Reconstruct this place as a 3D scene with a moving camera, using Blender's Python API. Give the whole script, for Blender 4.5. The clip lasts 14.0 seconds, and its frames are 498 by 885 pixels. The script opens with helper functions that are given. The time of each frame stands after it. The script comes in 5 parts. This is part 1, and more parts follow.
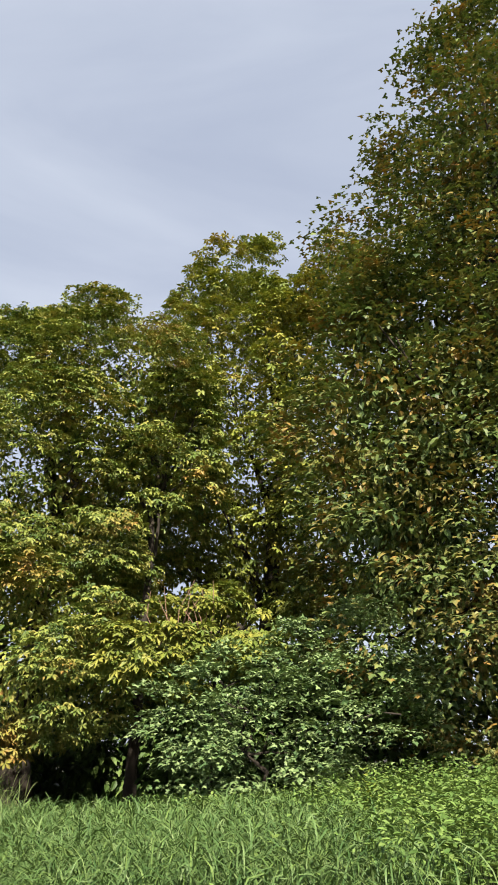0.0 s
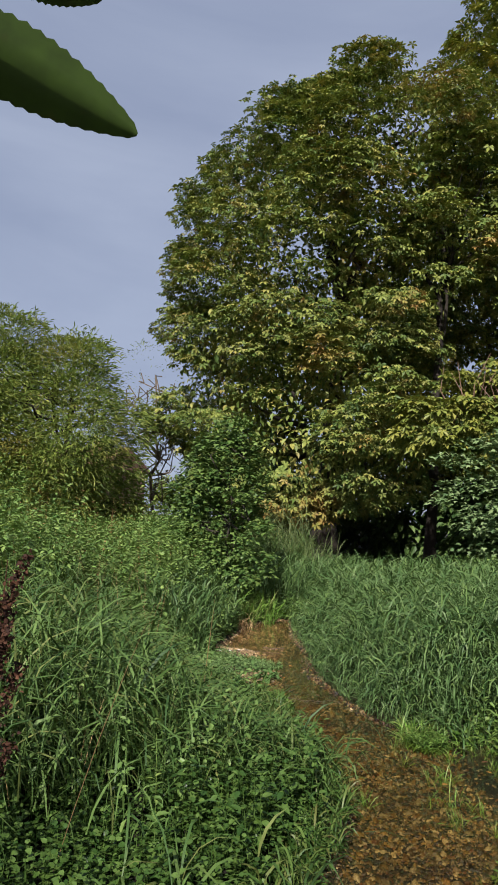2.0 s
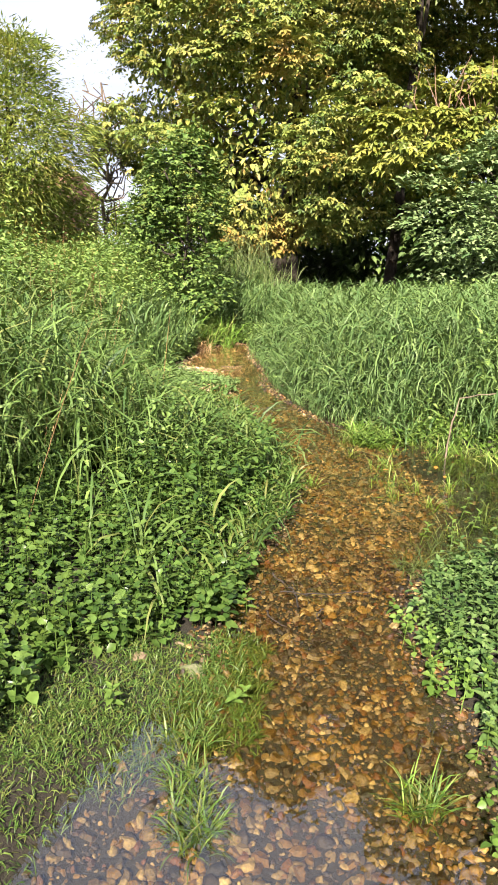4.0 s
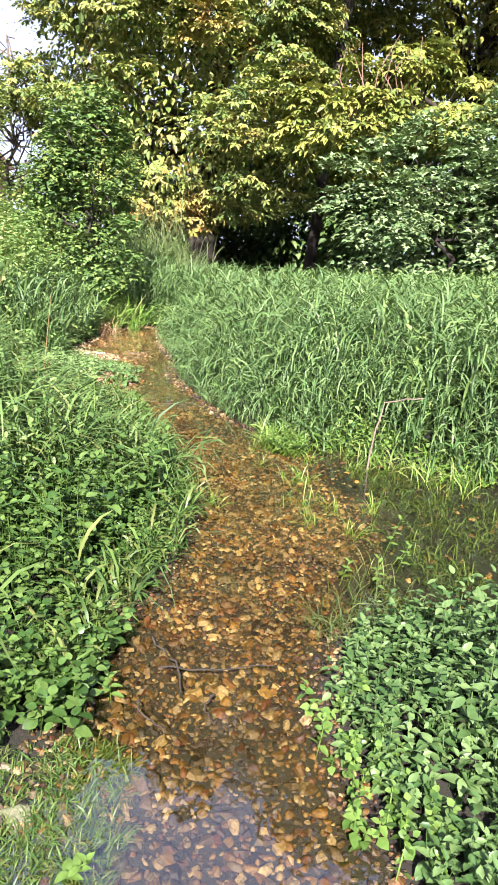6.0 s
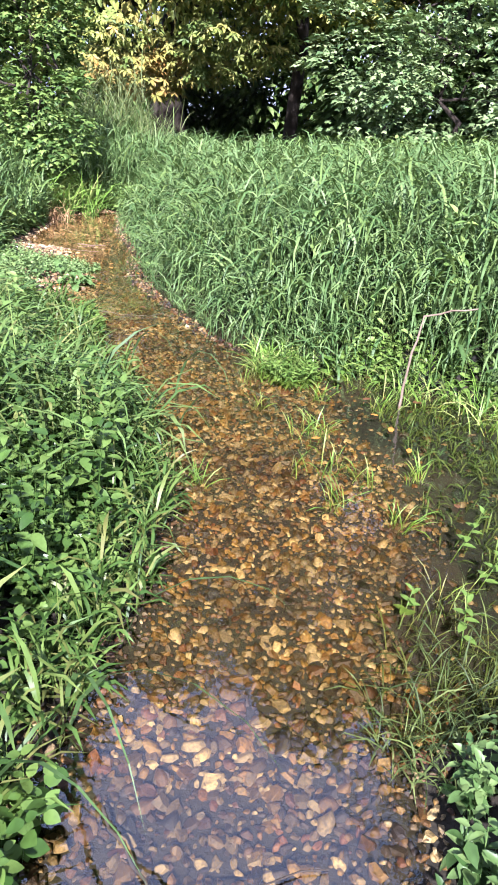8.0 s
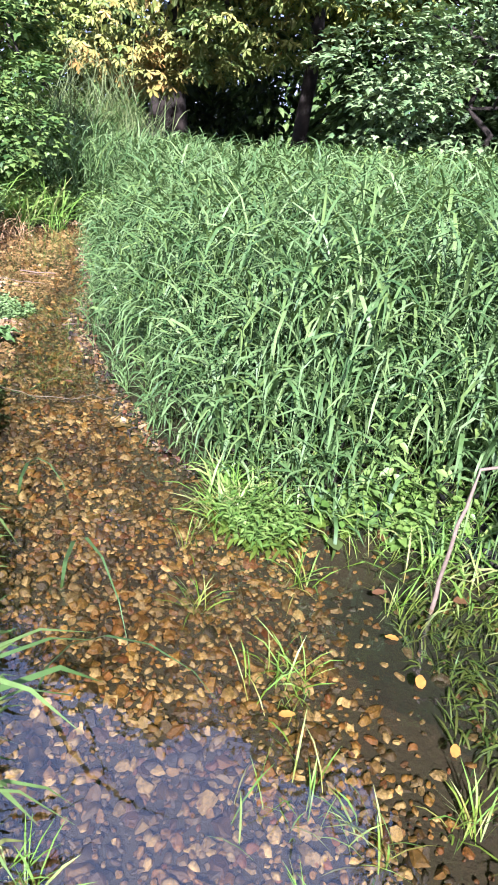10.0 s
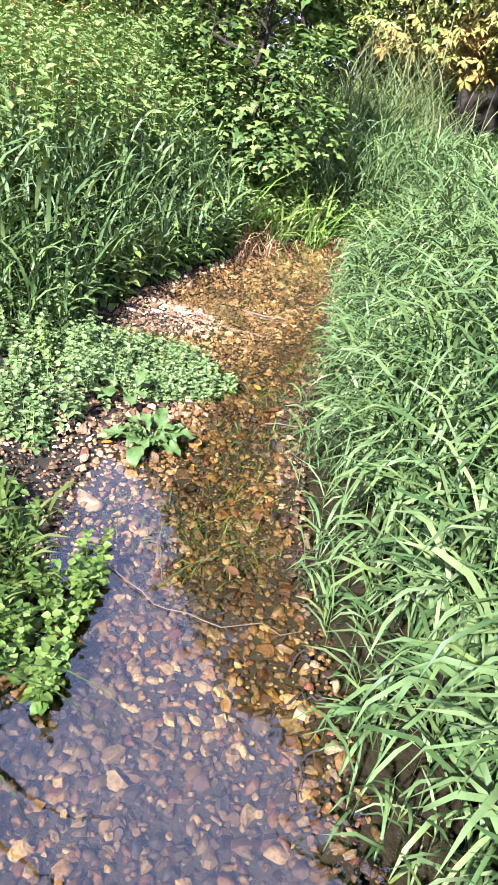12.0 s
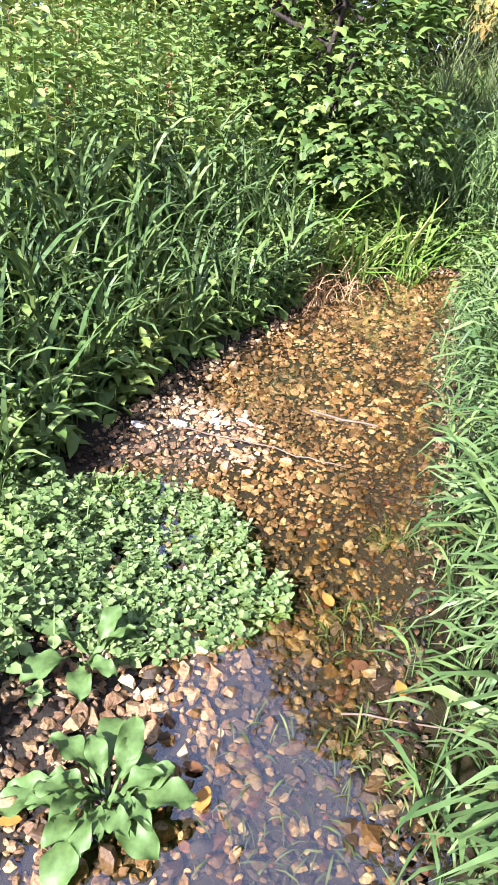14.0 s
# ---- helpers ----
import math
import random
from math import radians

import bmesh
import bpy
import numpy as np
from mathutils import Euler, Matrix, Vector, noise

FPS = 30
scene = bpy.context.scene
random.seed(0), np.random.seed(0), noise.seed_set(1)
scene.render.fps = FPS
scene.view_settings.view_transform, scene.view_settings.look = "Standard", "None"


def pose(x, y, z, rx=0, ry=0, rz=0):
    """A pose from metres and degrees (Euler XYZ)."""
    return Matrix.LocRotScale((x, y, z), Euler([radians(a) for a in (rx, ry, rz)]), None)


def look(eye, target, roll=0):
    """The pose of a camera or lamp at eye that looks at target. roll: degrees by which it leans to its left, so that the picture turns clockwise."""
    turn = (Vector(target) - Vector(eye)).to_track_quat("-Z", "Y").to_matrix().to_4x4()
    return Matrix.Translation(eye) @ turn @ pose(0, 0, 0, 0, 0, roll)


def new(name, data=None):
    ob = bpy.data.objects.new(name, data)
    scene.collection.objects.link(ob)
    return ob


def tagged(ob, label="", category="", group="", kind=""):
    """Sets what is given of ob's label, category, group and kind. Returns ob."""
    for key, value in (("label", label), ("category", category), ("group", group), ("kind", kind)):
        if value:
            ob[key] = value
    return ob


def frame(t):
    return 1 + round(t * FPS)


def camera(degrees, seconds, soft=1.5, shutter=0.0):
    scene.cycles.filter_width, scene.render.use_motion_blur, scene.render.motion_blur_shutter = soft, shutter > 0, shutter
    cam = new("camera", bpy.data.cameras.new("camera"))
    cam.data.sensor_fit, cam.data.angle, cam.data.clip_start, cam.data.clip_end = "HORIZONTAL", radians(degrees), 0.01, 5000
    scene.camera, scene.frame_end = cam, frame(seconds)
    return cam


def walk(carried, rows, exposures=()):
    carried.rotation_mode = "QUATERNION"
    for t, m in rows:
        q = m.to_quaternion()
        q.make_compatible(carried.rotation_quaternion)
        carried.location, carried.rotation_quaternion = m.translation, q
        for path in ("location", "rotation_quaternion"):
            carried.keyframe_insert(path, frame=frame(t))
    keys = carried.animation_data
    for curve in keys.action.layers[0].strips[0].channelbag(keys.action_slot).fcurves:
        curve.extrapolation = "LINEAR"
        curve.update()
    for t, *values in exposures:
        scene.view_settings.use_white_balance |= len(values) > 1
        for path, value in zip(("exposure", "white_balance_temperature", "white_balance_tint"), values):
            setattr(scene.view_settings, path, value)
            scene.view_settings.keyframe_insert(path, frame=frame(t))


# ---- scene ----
cam = camera(37.8, 14.0, soft=1.75)
METRES, EYE, TILT, LEAN, TURN = 9.2, 2.2, 0.0, 0.0, 0.0
ROWS = [
    (0.0, 0.0, 0.0, 0.0, -0.22, 22.97, -0.52),
    (0.5, -0.0092, 0.0021, -0.0036, 8.96, 20.1, 0.19),
    (1.0, -0.0155, 0.0055, -0.0075, 15.59, 17.31, -0.91),
    (1.5, -0.0203, 0.0089, -0.0139, 19.95, 13.09, -2.09),
    (2.0, -0.0234, 0.0169, -0.0261, 21.66, 5.89, -2.6),
    (2.5, -0.0242, 0.0179, -0.0383, 22.15, 0.04, -2.82),
    (3.0, -0.0234, 0.0177, -0.049, 22.26, -6.2, -2.79),
    (3.5, -0.0233, 0.0179, -0.0552, 22.0, -11.51, -2.5),
    (4.0, -0.0188, 0.0219, -0.0578, 18.61, -14.27, -2.61),
    (6.5, -0.0427, 0.1604, -0.066, 12.19, -15.68, -5.94),
    (7.0, -0.0568, 0.1988, -0.0713, 12.06, -19.58, -5.86),
    (7.5, -0.0764, 0.2385, -0.0721, 11.67, -22.69, -5.68),
    (8.0, -0.0787, 0.2834, -0.0774, 10.32, -23.93, -4.86),
    (10.5, -0.1069, 0.5479, -0.0695, 13.01, -24.38, -8.16),
    (11.0, -0.1298, 0.6073, -0.0734, 19.63, -26.49, -8.92),
    (11.5, -0.1507, 0.6533, -0.0765, 27.67, -27.29, -7.4),
    (12.0, -0.1728, 0.7135, -0.0757, 33.07, -27.39, -8.35),
    (12.5, -0.1962, 0.7522, -0.0787, 35.4, -27.37, -7.64),
    (13.0, -0.2253, 0.7955, -0.0782, 36.58, -27.25, -6.02),
    (13.5, -0.2467, 0.8404, -0.0861, 35.52, -27.44, -5.02),
    (14.0, -0.2744, 0.8834, -0.0825, 38.64, -28.15, -4.88),
]
walk(cam, [(t, pose(0, 0, EYE, TILT, LEAN, TURN) @ pose(METRES * x, METRES * y, METRES * z, 90 + pitch, roll, yaw)) for t, x, y, z, yaw, pitch, roll in ROWS],
     exposures=[(0.0, 1.20, 6700, 9), (1.0, 0.82, 6200, 10), (1.5, 0.66, 6050, 13), (2.0, 0.50, 6000, 13), (2.5, 0.74, 6300, 12), (3.0, 1.04, 7000, 14), (3.5, 1.57, 6900, 15), (4.0, 1.87, 6750, 15), (6.5, 2.12, 5700, 24), (8.0, 2.08, 5450, 28), (10.5, 2.10, 5250, 29), (12.0, 2.16, 5500, 31), (14.0, 2.14, 5600, 29)])

# ---- light ----
SUN_AZ, SUN_EL = math.atan2(0.12, -0.99), radians(38)
sun_dir = Vector((math.sin(SUN_AZ) * math.cos(SUN_EL), math.cos(SUN_AZ) * math.cos(SUN_EL), math.sin(SUN_EL)))
sun = new("sun", bpy.data.lights.new("sun", "SUN"))
sun.data.energy, sun.data.angle, sun.data.color = 5.0, radians(2.0), (1.0, 0.93, 0.80)
sun.matrix_world = look(sun_dir * 60, (0, 0, 0))

world = bpy.data.worlds.new("sky")
scene.world = world
world.use_nodes = True
wn, wl = world.node_tree.nodes, world.node_tree.links
back = wn["Background"]
sky = wn.new("ShaderNodeTexSky")
sky.sky_type, sky.sun_disc, sky.sun_elevation, sky.sun_rotation = "NISHITA", False, SUN_EL, SUN_AZ
coord = wn.new("ShaderNodeTexCoord")
stretch = wn.new("ShaderNodeMapping")
stretch.inputs["Scale"].default_value = (1.0, 1.3, 4.5)
stretch.inputs["Rotation"].default_value = (0.25, 0.1, 0.3)
wl.new(coord.outputs["Generated"], stretch.inputs["Vector"])
cloud = wn.new("ShaderNodeTexNoise")
cloud.inputs["Scale"].default_value, cloud.inputs["Detail"].default_value, cloud.inputs["Roughness"].default_value = 1.5, 6.0, 0.5
cloud.inputs["Distortion"].default_value = 0.4
wl.new(stretch.outputs["Vector"], cloud.inputs["Vector"])
shade = wn.new("ShaderNodeValToRGB")
shade.color_ramp.elements[0].position, shade.color_ramp.elements[0].color = 0.30, (4.4, 5.0, 6.5, 1)
shade.color_ramp.elements[1].position, shade.color_ramp.elements[1].color = 0.75, (6.9, 7.5, 8.8, 1)
wl.new(cloud.outputs["Fac"], shade.inputs["Fac"])
veil = wn.new("ShaderNodeMixRGB")
veil.inputs["Fac"].default_value = 0.85
wl.new(sky.outputs["Color"], veil.inputs["Color1"])
wl.new(shade.outputs["Color"], veil.inputs["Color2"])
wl.new(veil.outputs["Color"], back.inputs["Color"])
back.inputs["Strength"].default_value = 0.051


# ---- materials ----
def material(name):
    m = bpy.data.materials.new(name)
    m.use_nodes = True
    return m, m.node_tree.nodes, m.node_tree.links, m.node_tree.nodes["Principled BSDF"]


def ramp(nodes, stops):
    r = nodes.new("ShaderNodeValToRGB")
    el = r.color_ramp.elements
    while len(el) < len(stops):
        el.new(0.5)
    for e, (p, c) in zip(el, stops):
        e.position, e.color = p, (*c, 1)
    return r


def noise_node(nodes, links, scale, detail=3.0, rough=0.55, coords="Object"):
    tc = nodes.new("ShaderNodeTexCoord")
    n = nodes.new("ShaderNodeTexNoise")
    n.inputs["Scale"].default_value, n.inputs["Detail"].default_value, n.inputs["Roughness"].default_value = scale, detail, rough
    links.new(tc.outputs[coords], n.inputs["Vector"])
    return n


def mix_col(nodes, links, fac, a, b, kind="MIX"):
    m = nodes.new("ShaderNodeMixRGB")
    m.blend_type = kind
    for sock, v in (("Fac", fac), ("Color1", a), ("Color2", b)):
        if isinstance(v, (int, float)):
            m.inputs[sock].default_value = v
        elif isinstance(v, tuple):
            m.inputs[sock].default_value = (*v, 1)
        else:
            links.new(v, m.inputs[sock])
    return m.outputs["Color"]


def leaf_material(name, colours, patch=None, patch_scale=0.5, patch_at=0.6, gloss=0.45, through_light=0.3, fine=60.0):
    """Foliage: each leaf its own tint, larger patches turned by the season, light passing through."""
    m, n, l, p = material(name)
    geo = n.new("ShaderNodeNewGeometry")
    k = len(colours)
    mean = [sum(c) / (3 * k) for c in zip(*colours)]
    mean = sum(mean)
    tint = ramp(n, [(i / max(1, k - 1), tuple(1.6 * q * (sum(c) / 3 / mean) ** 0.35 for q in c)) for i, c in enumerate(colours)])
    l.new(geo.outputs["Random Per Island"], tint.inputs["Fac"])
    col = tint.outputs["Color"]
    patch = patch and tuple(1.5 * c for c in patch)
    if patch:
        big = noise_node(n, l, patch_scale, 4.0, 0.65)
        edge = ramp(n, [(patch_at, (0, 0, 0)), (min(1.0, patch_at + 0.14), (1, 1, 1))])
        l.new(big.outputs["Fac"], edge.inputs["Fac"])
        some = ramp(n, [(0.3, (0.15, 0.15, 0.15)), (0.6, (1, 1, 1))])
        blot = noise_node(n, l, patch_scale * 7, 2.0)
        l.new(blot.outputs["Fac"], some.inputs["Fac"])
        col = mix_col(n, l, mix_col(n, l, 1.0, edge.outputs["Color"], some.outputs["Color"], "MULTIPLY"), col, patch)
    grain = noise_node(n, l, fine, 2.0)
    dark = ramp(n, [(0.25, (0.72, 0.72, 0.72)), (0.75, (1.12, 1.12, 1.12))])
    l.new(grain.outputs["Fac"], dark.inputs["Fac"])
    col = mix_col(n, l, 1.0, col, dark.outputs["Color"], "MULTIPLY")
    l.new(col, p.inputs["Base Color"])
    p.inputs["Roughness"].default_value = gloss
    p.inputs["Specular IOR Level"].default_value = 0.24
    glow = n.new("ShaderNodeBsdfTranslucent")
    warm = mix_col(n, l, 1.0, col, (1.2, 1.1, 0.55), "MULTIPLY")
    l.new(warm, glow.inputs["Color"])
    both = n.new("ShaderNodeMixShader")
    both.inputs["Fac"].default_value = through_light * 0.5
    l.new(p.outputs["BSDF"], both.inputs[1])
    l.new(glow.outputs["BSDF"], both.inputs[2])
    l.new(both.outputs["Shader"], n["Material Output"].inputs["Surface"])
    return m


def rough_material(name, stops, scale=6.0, rough=0.85, bump=0.4, bump_scale=40.0, fine=(0.75, 1.2), by_object=False, by_island=False, depth=0.02):
    """Bark, soil, stone: colour by broad and fine noise, with relief."""
    m, n, l, p = material(name)
    tint = ramp(n, stops)
    if by_object or by_island:
        src = n.new("ShaderNodeObjectInfo").outputs["Random"] if by_object else n.new("ShaderNodeNewGeometry").outputs["Random Per Island"]
        l.new(src, tint.inputs["Fac"])
    else:
        l.new(noise_node(n, l, scale, 6.0, 0.65).outputs["Fac"], tint.inputs["Fac"])
    grain = noise_node(n, l, bump_scale, 5.0, 0.7)
    f = ramp(n, [(0.25, (fine[0],) * 3), (0.75, (fine[1],) * 3)])
    l.new(grain.outputs["Fac"], f.inputs["Fac"])
    l.new(mix_col(n, l, 1.0, tint.outputs["Color"], f.outputs["Color"], "MULTIPLY"), p.inputs["Base Color"])
    b = n.new("ShaderNodeBump")
    b.inputs["Strength"].default_value, b.inputs["Distance"].default_value = bump, depth
    l.new(grain.outputs["Fac"], b.inputs["Height"])
    l.new(b.outputs["Normal"], p.inputs["Normal"])
    p.inputs["Roughness"].default_value = rough
    return m


M_SOIL = rough_material("soil", [(0.25, (0.00704, 0.00561, 0.0028)), (0.5, (0.0185, 0.014, 0.0072)), (0.75, (0.0132, 0.014, 0.0052))], 2.5, 0.95, 0.7, 30.0)
# Dark silt, taken nearer black for the dark trees mirrored in the inlet.
M_SILT_DARKENED = rough_material("silt", [(0.3, (0.00132, 0.00147, 0.00045)), (0.55, (0.00363, 0.00392, 0.00105)), (0.75, (0.00396, 0.00686, 0.0012))], 5.0, 0.9, 0.5, 40.0)
M_BARK = rough_material("bark", [(0.3, (0.016, 0.012, 0.009)), (0.7, (0.05, 0.037, 0.027))], 3.0, 0.9, 0.9, 22.0)
M_TWIG = rough_material("twig_bark", [(0.3, (0.10, 0.07, 0.045)), (0.7, (0.21, 0.16, 0.115))], 9.0, 0.8, 0.3, 60.0)
M_PINK = rough_material("dead_wood", [(0.3, (0.20, 0.11, 0.075)), (0.7, (0.36, 0.22, 0.16))], 9.0, 0.8, 0.3, 60.0)
STONE_STOPS = [(p, (0.88 * r, 0.80 * g, 0.54 * b)) for p, (r, g, b) in [(0.0, (0.008, 0.006, 0.004)), (0.10, (0.03, 0.018, 0.008)), (0.18, (0.11, 0.058, 0.014)), (0.28, (0.19, 0.115, 0.028)), (0.38, (0.016, 0.011, 0.007)), (0.48, (0.21, 0.135, 0.04)), (0.57, (0.12, 0.043, 0.013)), (0.66, (0.035, 0.022, 0.012)), (0.76, (0.26, 0.21, 0.14)), (0.84, (0.06, 0.036, 0.016)), (0.93, (0.34, 0.28, 0.19)), (1.0, (0.36, 0.28, 0.16))]]
PALE_STOPS = [(p, (1.2 * r, 1.1 * g, 0.85 * b)) for p, (r, g, b) in [(0.0, (0.0875, 0.0605, 0.0386)), (0.3, (0.234, 0.158, 0.0944)), (0.5, (0.146, 0.0931, 0.0601)), (0.75, (0.331, 0.242, 0.155)), (1.0, (0.447, 0.372, 0.283))]]


def stone_material(name, stops, by_object=False):
    """Wet flint: each stone its own colour, dulled in places by silt."""
    m = rough_material(name, stops, rough=0.5, bump=0.8, bump_scale=110.0, fine=(0.10, 1.65), by_object=by_object, by_island=not by_object, depth=0.006)
    n, l = m.node_tree.nodes, m.node_tree.links
    p = n["Principled BSDF"]
    col = p.inputs["Base Color"].links[0].from_socket
    world_pos = n.new("ShaderNodeNewGeometry").outputs["Position"]
    silt = n.new("ShaderNodeTexNoise")
    silt.inputs["Scale"].default_value, silt.inputs["Detail"].default_value = 2.2, 4.0
    l.new(world_pos, silt.inputs["Vector"])
    r = ramp(n, [(0.35, (0.45, 0.42, 0.36)), (0.62, (1.1, 1.08, 1.0))])
    l.new(silt.outputs["Fac"], r.inputs["Fac"])
    l.new(mix_col(n, l, 1.0, col, r.outputs["Color"], "MULTIPLY"), p.inputs["Base Color"])
    return m


M_STONE = stone_material("stone", STONE_STOPS, True)
M_STONES = stone_material("stone_loose", STONE_STOPS)
M_BARSTONE = stone_material("bar_stone", PALE_STOPS)
M_CHESTNUT = leaf_material("chestnut_leaf", [(0.044, 0.080, 0.020), (0.105, 0.142, 0.030), (0.172, 0.186, 0.042), (0.074, 0.116, 0.025), (0.205, 0.190, 0.050)], (0.225, 0.125, 0.034), 0.55, 0.54, 0.5, 0.25, 8.0)
M_CHESTNUT_FAR = leaf_material("chestnut_leaf_far", [(0.06, 0.092, 0.02), (0.125, 0.155, 0.03), (0.185, 0.19, 0.036), (0.09, 0.125, 0.024)], (0.21, 0.155, 0.032), 0.4, 0.50, 0.5, 0.25, 8.0)
M_MAPLE = leaf_material("maple_leaf", [(0.030, 0.056, 0.018), (0.066, 0.098, 0.028), (0.105, 0.135, 0.042), (0.045, 0.072, 0.022), (0.140, 0.130, 0.038)], (0.220, 0.115, 0.030), 0.8, 0.51, 0.45, 0.22, 8.0)
M_SHRUB = leaf_material("shrub_leaf", [(0.050, 0.094, 0.036), (0.105, 0.155, 0.060), (0.150, 0.195, 0.085), (0.075, 0.120, 0.042)], (0.18, 0.18, 0.036), 0.6, 0.64, 0.4, 0.22, 8.0)
M_SAPLING = leaf_material("sapling_leaf", [(0.070, 0.105, 0.020), (0.125, 0.145, 0.026), (0.170, 0.165, 0.032), (0.095, 0.120, 0.022)], (0.24, 0.15, 0.04), 0.9, 0.62, 0.5, 0.3, 8.0)
M_WILLOW = leaf_material("willow_leaf", [(0.066, 0.108, 0.020), (0.120, 0.162, 0.034), (0.165, 0.190, 0.040), (0.088, 0.124, 0.024)], (0.240, 0.190, 0.042), 0.6, 0.54, 0.5, 0.3, 8.0)
M_BUSH = leaf_material("bush_leaf", [(0.024, 0.056, 0.013), (0.060, 0.104, 0.024), (0.098, 0.140, 0.034), (0.038, 0.076, 0.018)], (0.13, 0.145, 0.03), 1.2, 0.57, 0.45, 0.28, 20.0)
# Leaf green kept dark so the undergrowth carries the hollow's shade; also on plumes.
M_DARK_LEAF = leaf_material("dark_shade_leaf", [(0.02, 0.045, 0.012), (0.05, 0.085, 0.022), (0.075, 0.11, 0.03)], None, 1, 1, 0.45, 0.2, 20.0)
M_REED = leaf_material("reed_blade", [(0.032, 0.070, 0.020), (0.054, 0.098, 0.028), (0.078, 0.124, 0.042), (0.044, 0.085, 0.024), (0.082, 0.125, 0.032), (0.096, 0.136, 0.056)], (0.082, 0.118, 0.028), 0.6, 0.6, 0.5, 0.3, 25.0)
M_GRASS = leaf_material("bank_grass", [(0.028, 0.062, 0.015), (0.052, 0.093, 0.022), (0.080, 0.124, 0.032), (0.040, 0.080, 0.017), (0.105, 0.114, 0.034)], (0.106, 0.123, 0.0238), 0.8, 0.6, 0.52, 0.3, 25.0)
M_LUSH = leaf_material("lush_grass", [(0.06, 0.125, 0.016), (0.09, 0.165, 0.024), (0.125, 0.185, 0.04), (0.16, 0.16, 0.06)], None, 1, 1, 0.4, 0.35, 25.0)
M_NETTLE = leaf_material("nettle_leaf", [(0.050, 0.094, 0.0216), (0.084, 0.136, 0.0324), (0.112, 0.160, 0.0432), (0.064, 0.112, 0.027)], (0.184, 0.205, 0.0324), 0.7, 0.6, 0.45, 0.3, 25.0)
M_HERB = leaf_material("herb_leaf", [(0.050, 0.105, 0.022), (0.095, 0.155, 0.036), (0.140, 0.190, 0.050), (0.070, 0.122, 0.028)], (0.155, 0.168, 0.038), 0.8, 0.58, 0.45, 0.3, 25.0)
M_CRESS = leaf_material("cress_leaf", [(0.0482, 0.0885, 0.0263), (0.0857, 0.137, 0.0422), (0.128, 0.182, 0.066), (0.0643, 0.108, 0.0316)], (0.118, 0.186, 0.0352), 1.6, 0.62, 0.48, 0.25, 40.0)
M_PALE = leaf_material("pale_grass_blade", [(0.064, 0.0935, 0.032), (0.104, 0.123, 0.048), (0.08, 0.111, 0.036)], None, 1, 1, 0.6, 0.3, 25.0)
M_BRIGHT = leaf_material("bright_leaf", [(0.0421, 0.0842, 0.0136), (0.065, 0.111, 0.0204), (0.0884, 0.134, 0.0286)], None, 1, 1, 0.38, 0.3, 40.0)
M_ROUND = leaf_material("round_mint_leaf", [(0.019, 0.0452, 0.00867), (0.0364, 0.0702, 0.0136), (0.059, 0.0944, 0.0206), (0.026, 0.0547, 0.00977)], (0.065, 0.0978, 0.0162), 1.6, 0.56, 0.34, 0.25, 40.0)
M_MINT = leaf_material("mint_leaf", [(0.026, 0.058, 0.014), (0.048, 0.085, 0.024), (0.074, 0.112, 0.036)], None, 1, 1, 0.42, 0.25, 40.0)
M_FRINGE = leaf_material("fringe_blade", [(0.022, 0.050, 0.009), (0.040, 0.076, 0.014), (0.060, 0.092, 0.019), (0.072, 0.074, 0.02)], None, 1, 1, 0.45, 0.3, 25.0)
M_DRY = leaf_material("dry_leaf", [(0.10, 0.05, 0.025), (0.22, 0.13, 0.06), (0.34, 0.24, 0.12), (0.15, 0.08, 0.04)], None, 1, 1, 0.7, 0.15, 40.0)
M_SEED = leaf_material("rust_seed", [(0.016, 0.008, 0.005), (0.035, 0.014, 0.008), (0.06, 0.026, 0.013)], None, 1, 1, 0.8, 0.05, 60.0)
M_DOCK = leaf_material("dock_leaf", [(0.040, 0.080, 0.020), (0.066, 0.112, 0.032)], (0.05, 0.085, 0.018), 14.0, 0.6, 0.5, 0.25, 70.0)
M_ALGAE = leaf_material("algae", [(0.02, 0.034, 0.008), (0.04, 0.06, 0.014), (0.065, 0.08, 0.02)], None, 1, 1, 0.6, 0.2, 40.0)
M_BRICK = rough_material("brick_wall", [(0.3, (0.30, 0.15, 0.10)), (0.7, (0.42, 0.24, 0.17))], 3.0, 0.9, 0.2, 30.0)
M_ROOF = rough_material("roof_tile", [(0.3, (0.20, 0.09, 0.06)), (0.7, (0.32, 0.16, 0.11))], 4.0, 0.85, 0.3, 30.0)

# Green darkened to stand for leaves in shade against the light.
M_HANG_SHADED = leaf_material("shaded_hanging_leaf", [(0.018, 0.033, 0.003), (0.026, 0.046, 0.005)], (0.06, 0.04, 0.01), 14.0, 0.6, 0.55, 0.10, 90.0)
M_MURK = leaf_material("drowned_weed", [(0.02, 0.042, 0.008), (0.045, 0.07, 0.014), (0.03, 0.036, 0.009)], None, 1, 1, 0.6, 0.05, 40.0)
M_RUST = leaf_material("rust_seed_light", [(0.10, 0.04, 0.02), (0.17, 0.075, 0.035), (0.22, 0.11, 0.05)], None, 1, 1, 0.8, 0.1, 60.0)
M_LITTER = leaf_material("leaf_litter", [(0.05, 0.022, 0.01), (0.09, 0.045, 0.018)], None, 1, 1, 0.5, 0.1, 40.0)
M_YELLOW = leaf_material("yellow_leaf", [(0.20, 0.12, 0.02), (0.24, 0.10, 0.02)], None, 1, 1, 0.5, 0.2, 40.0)
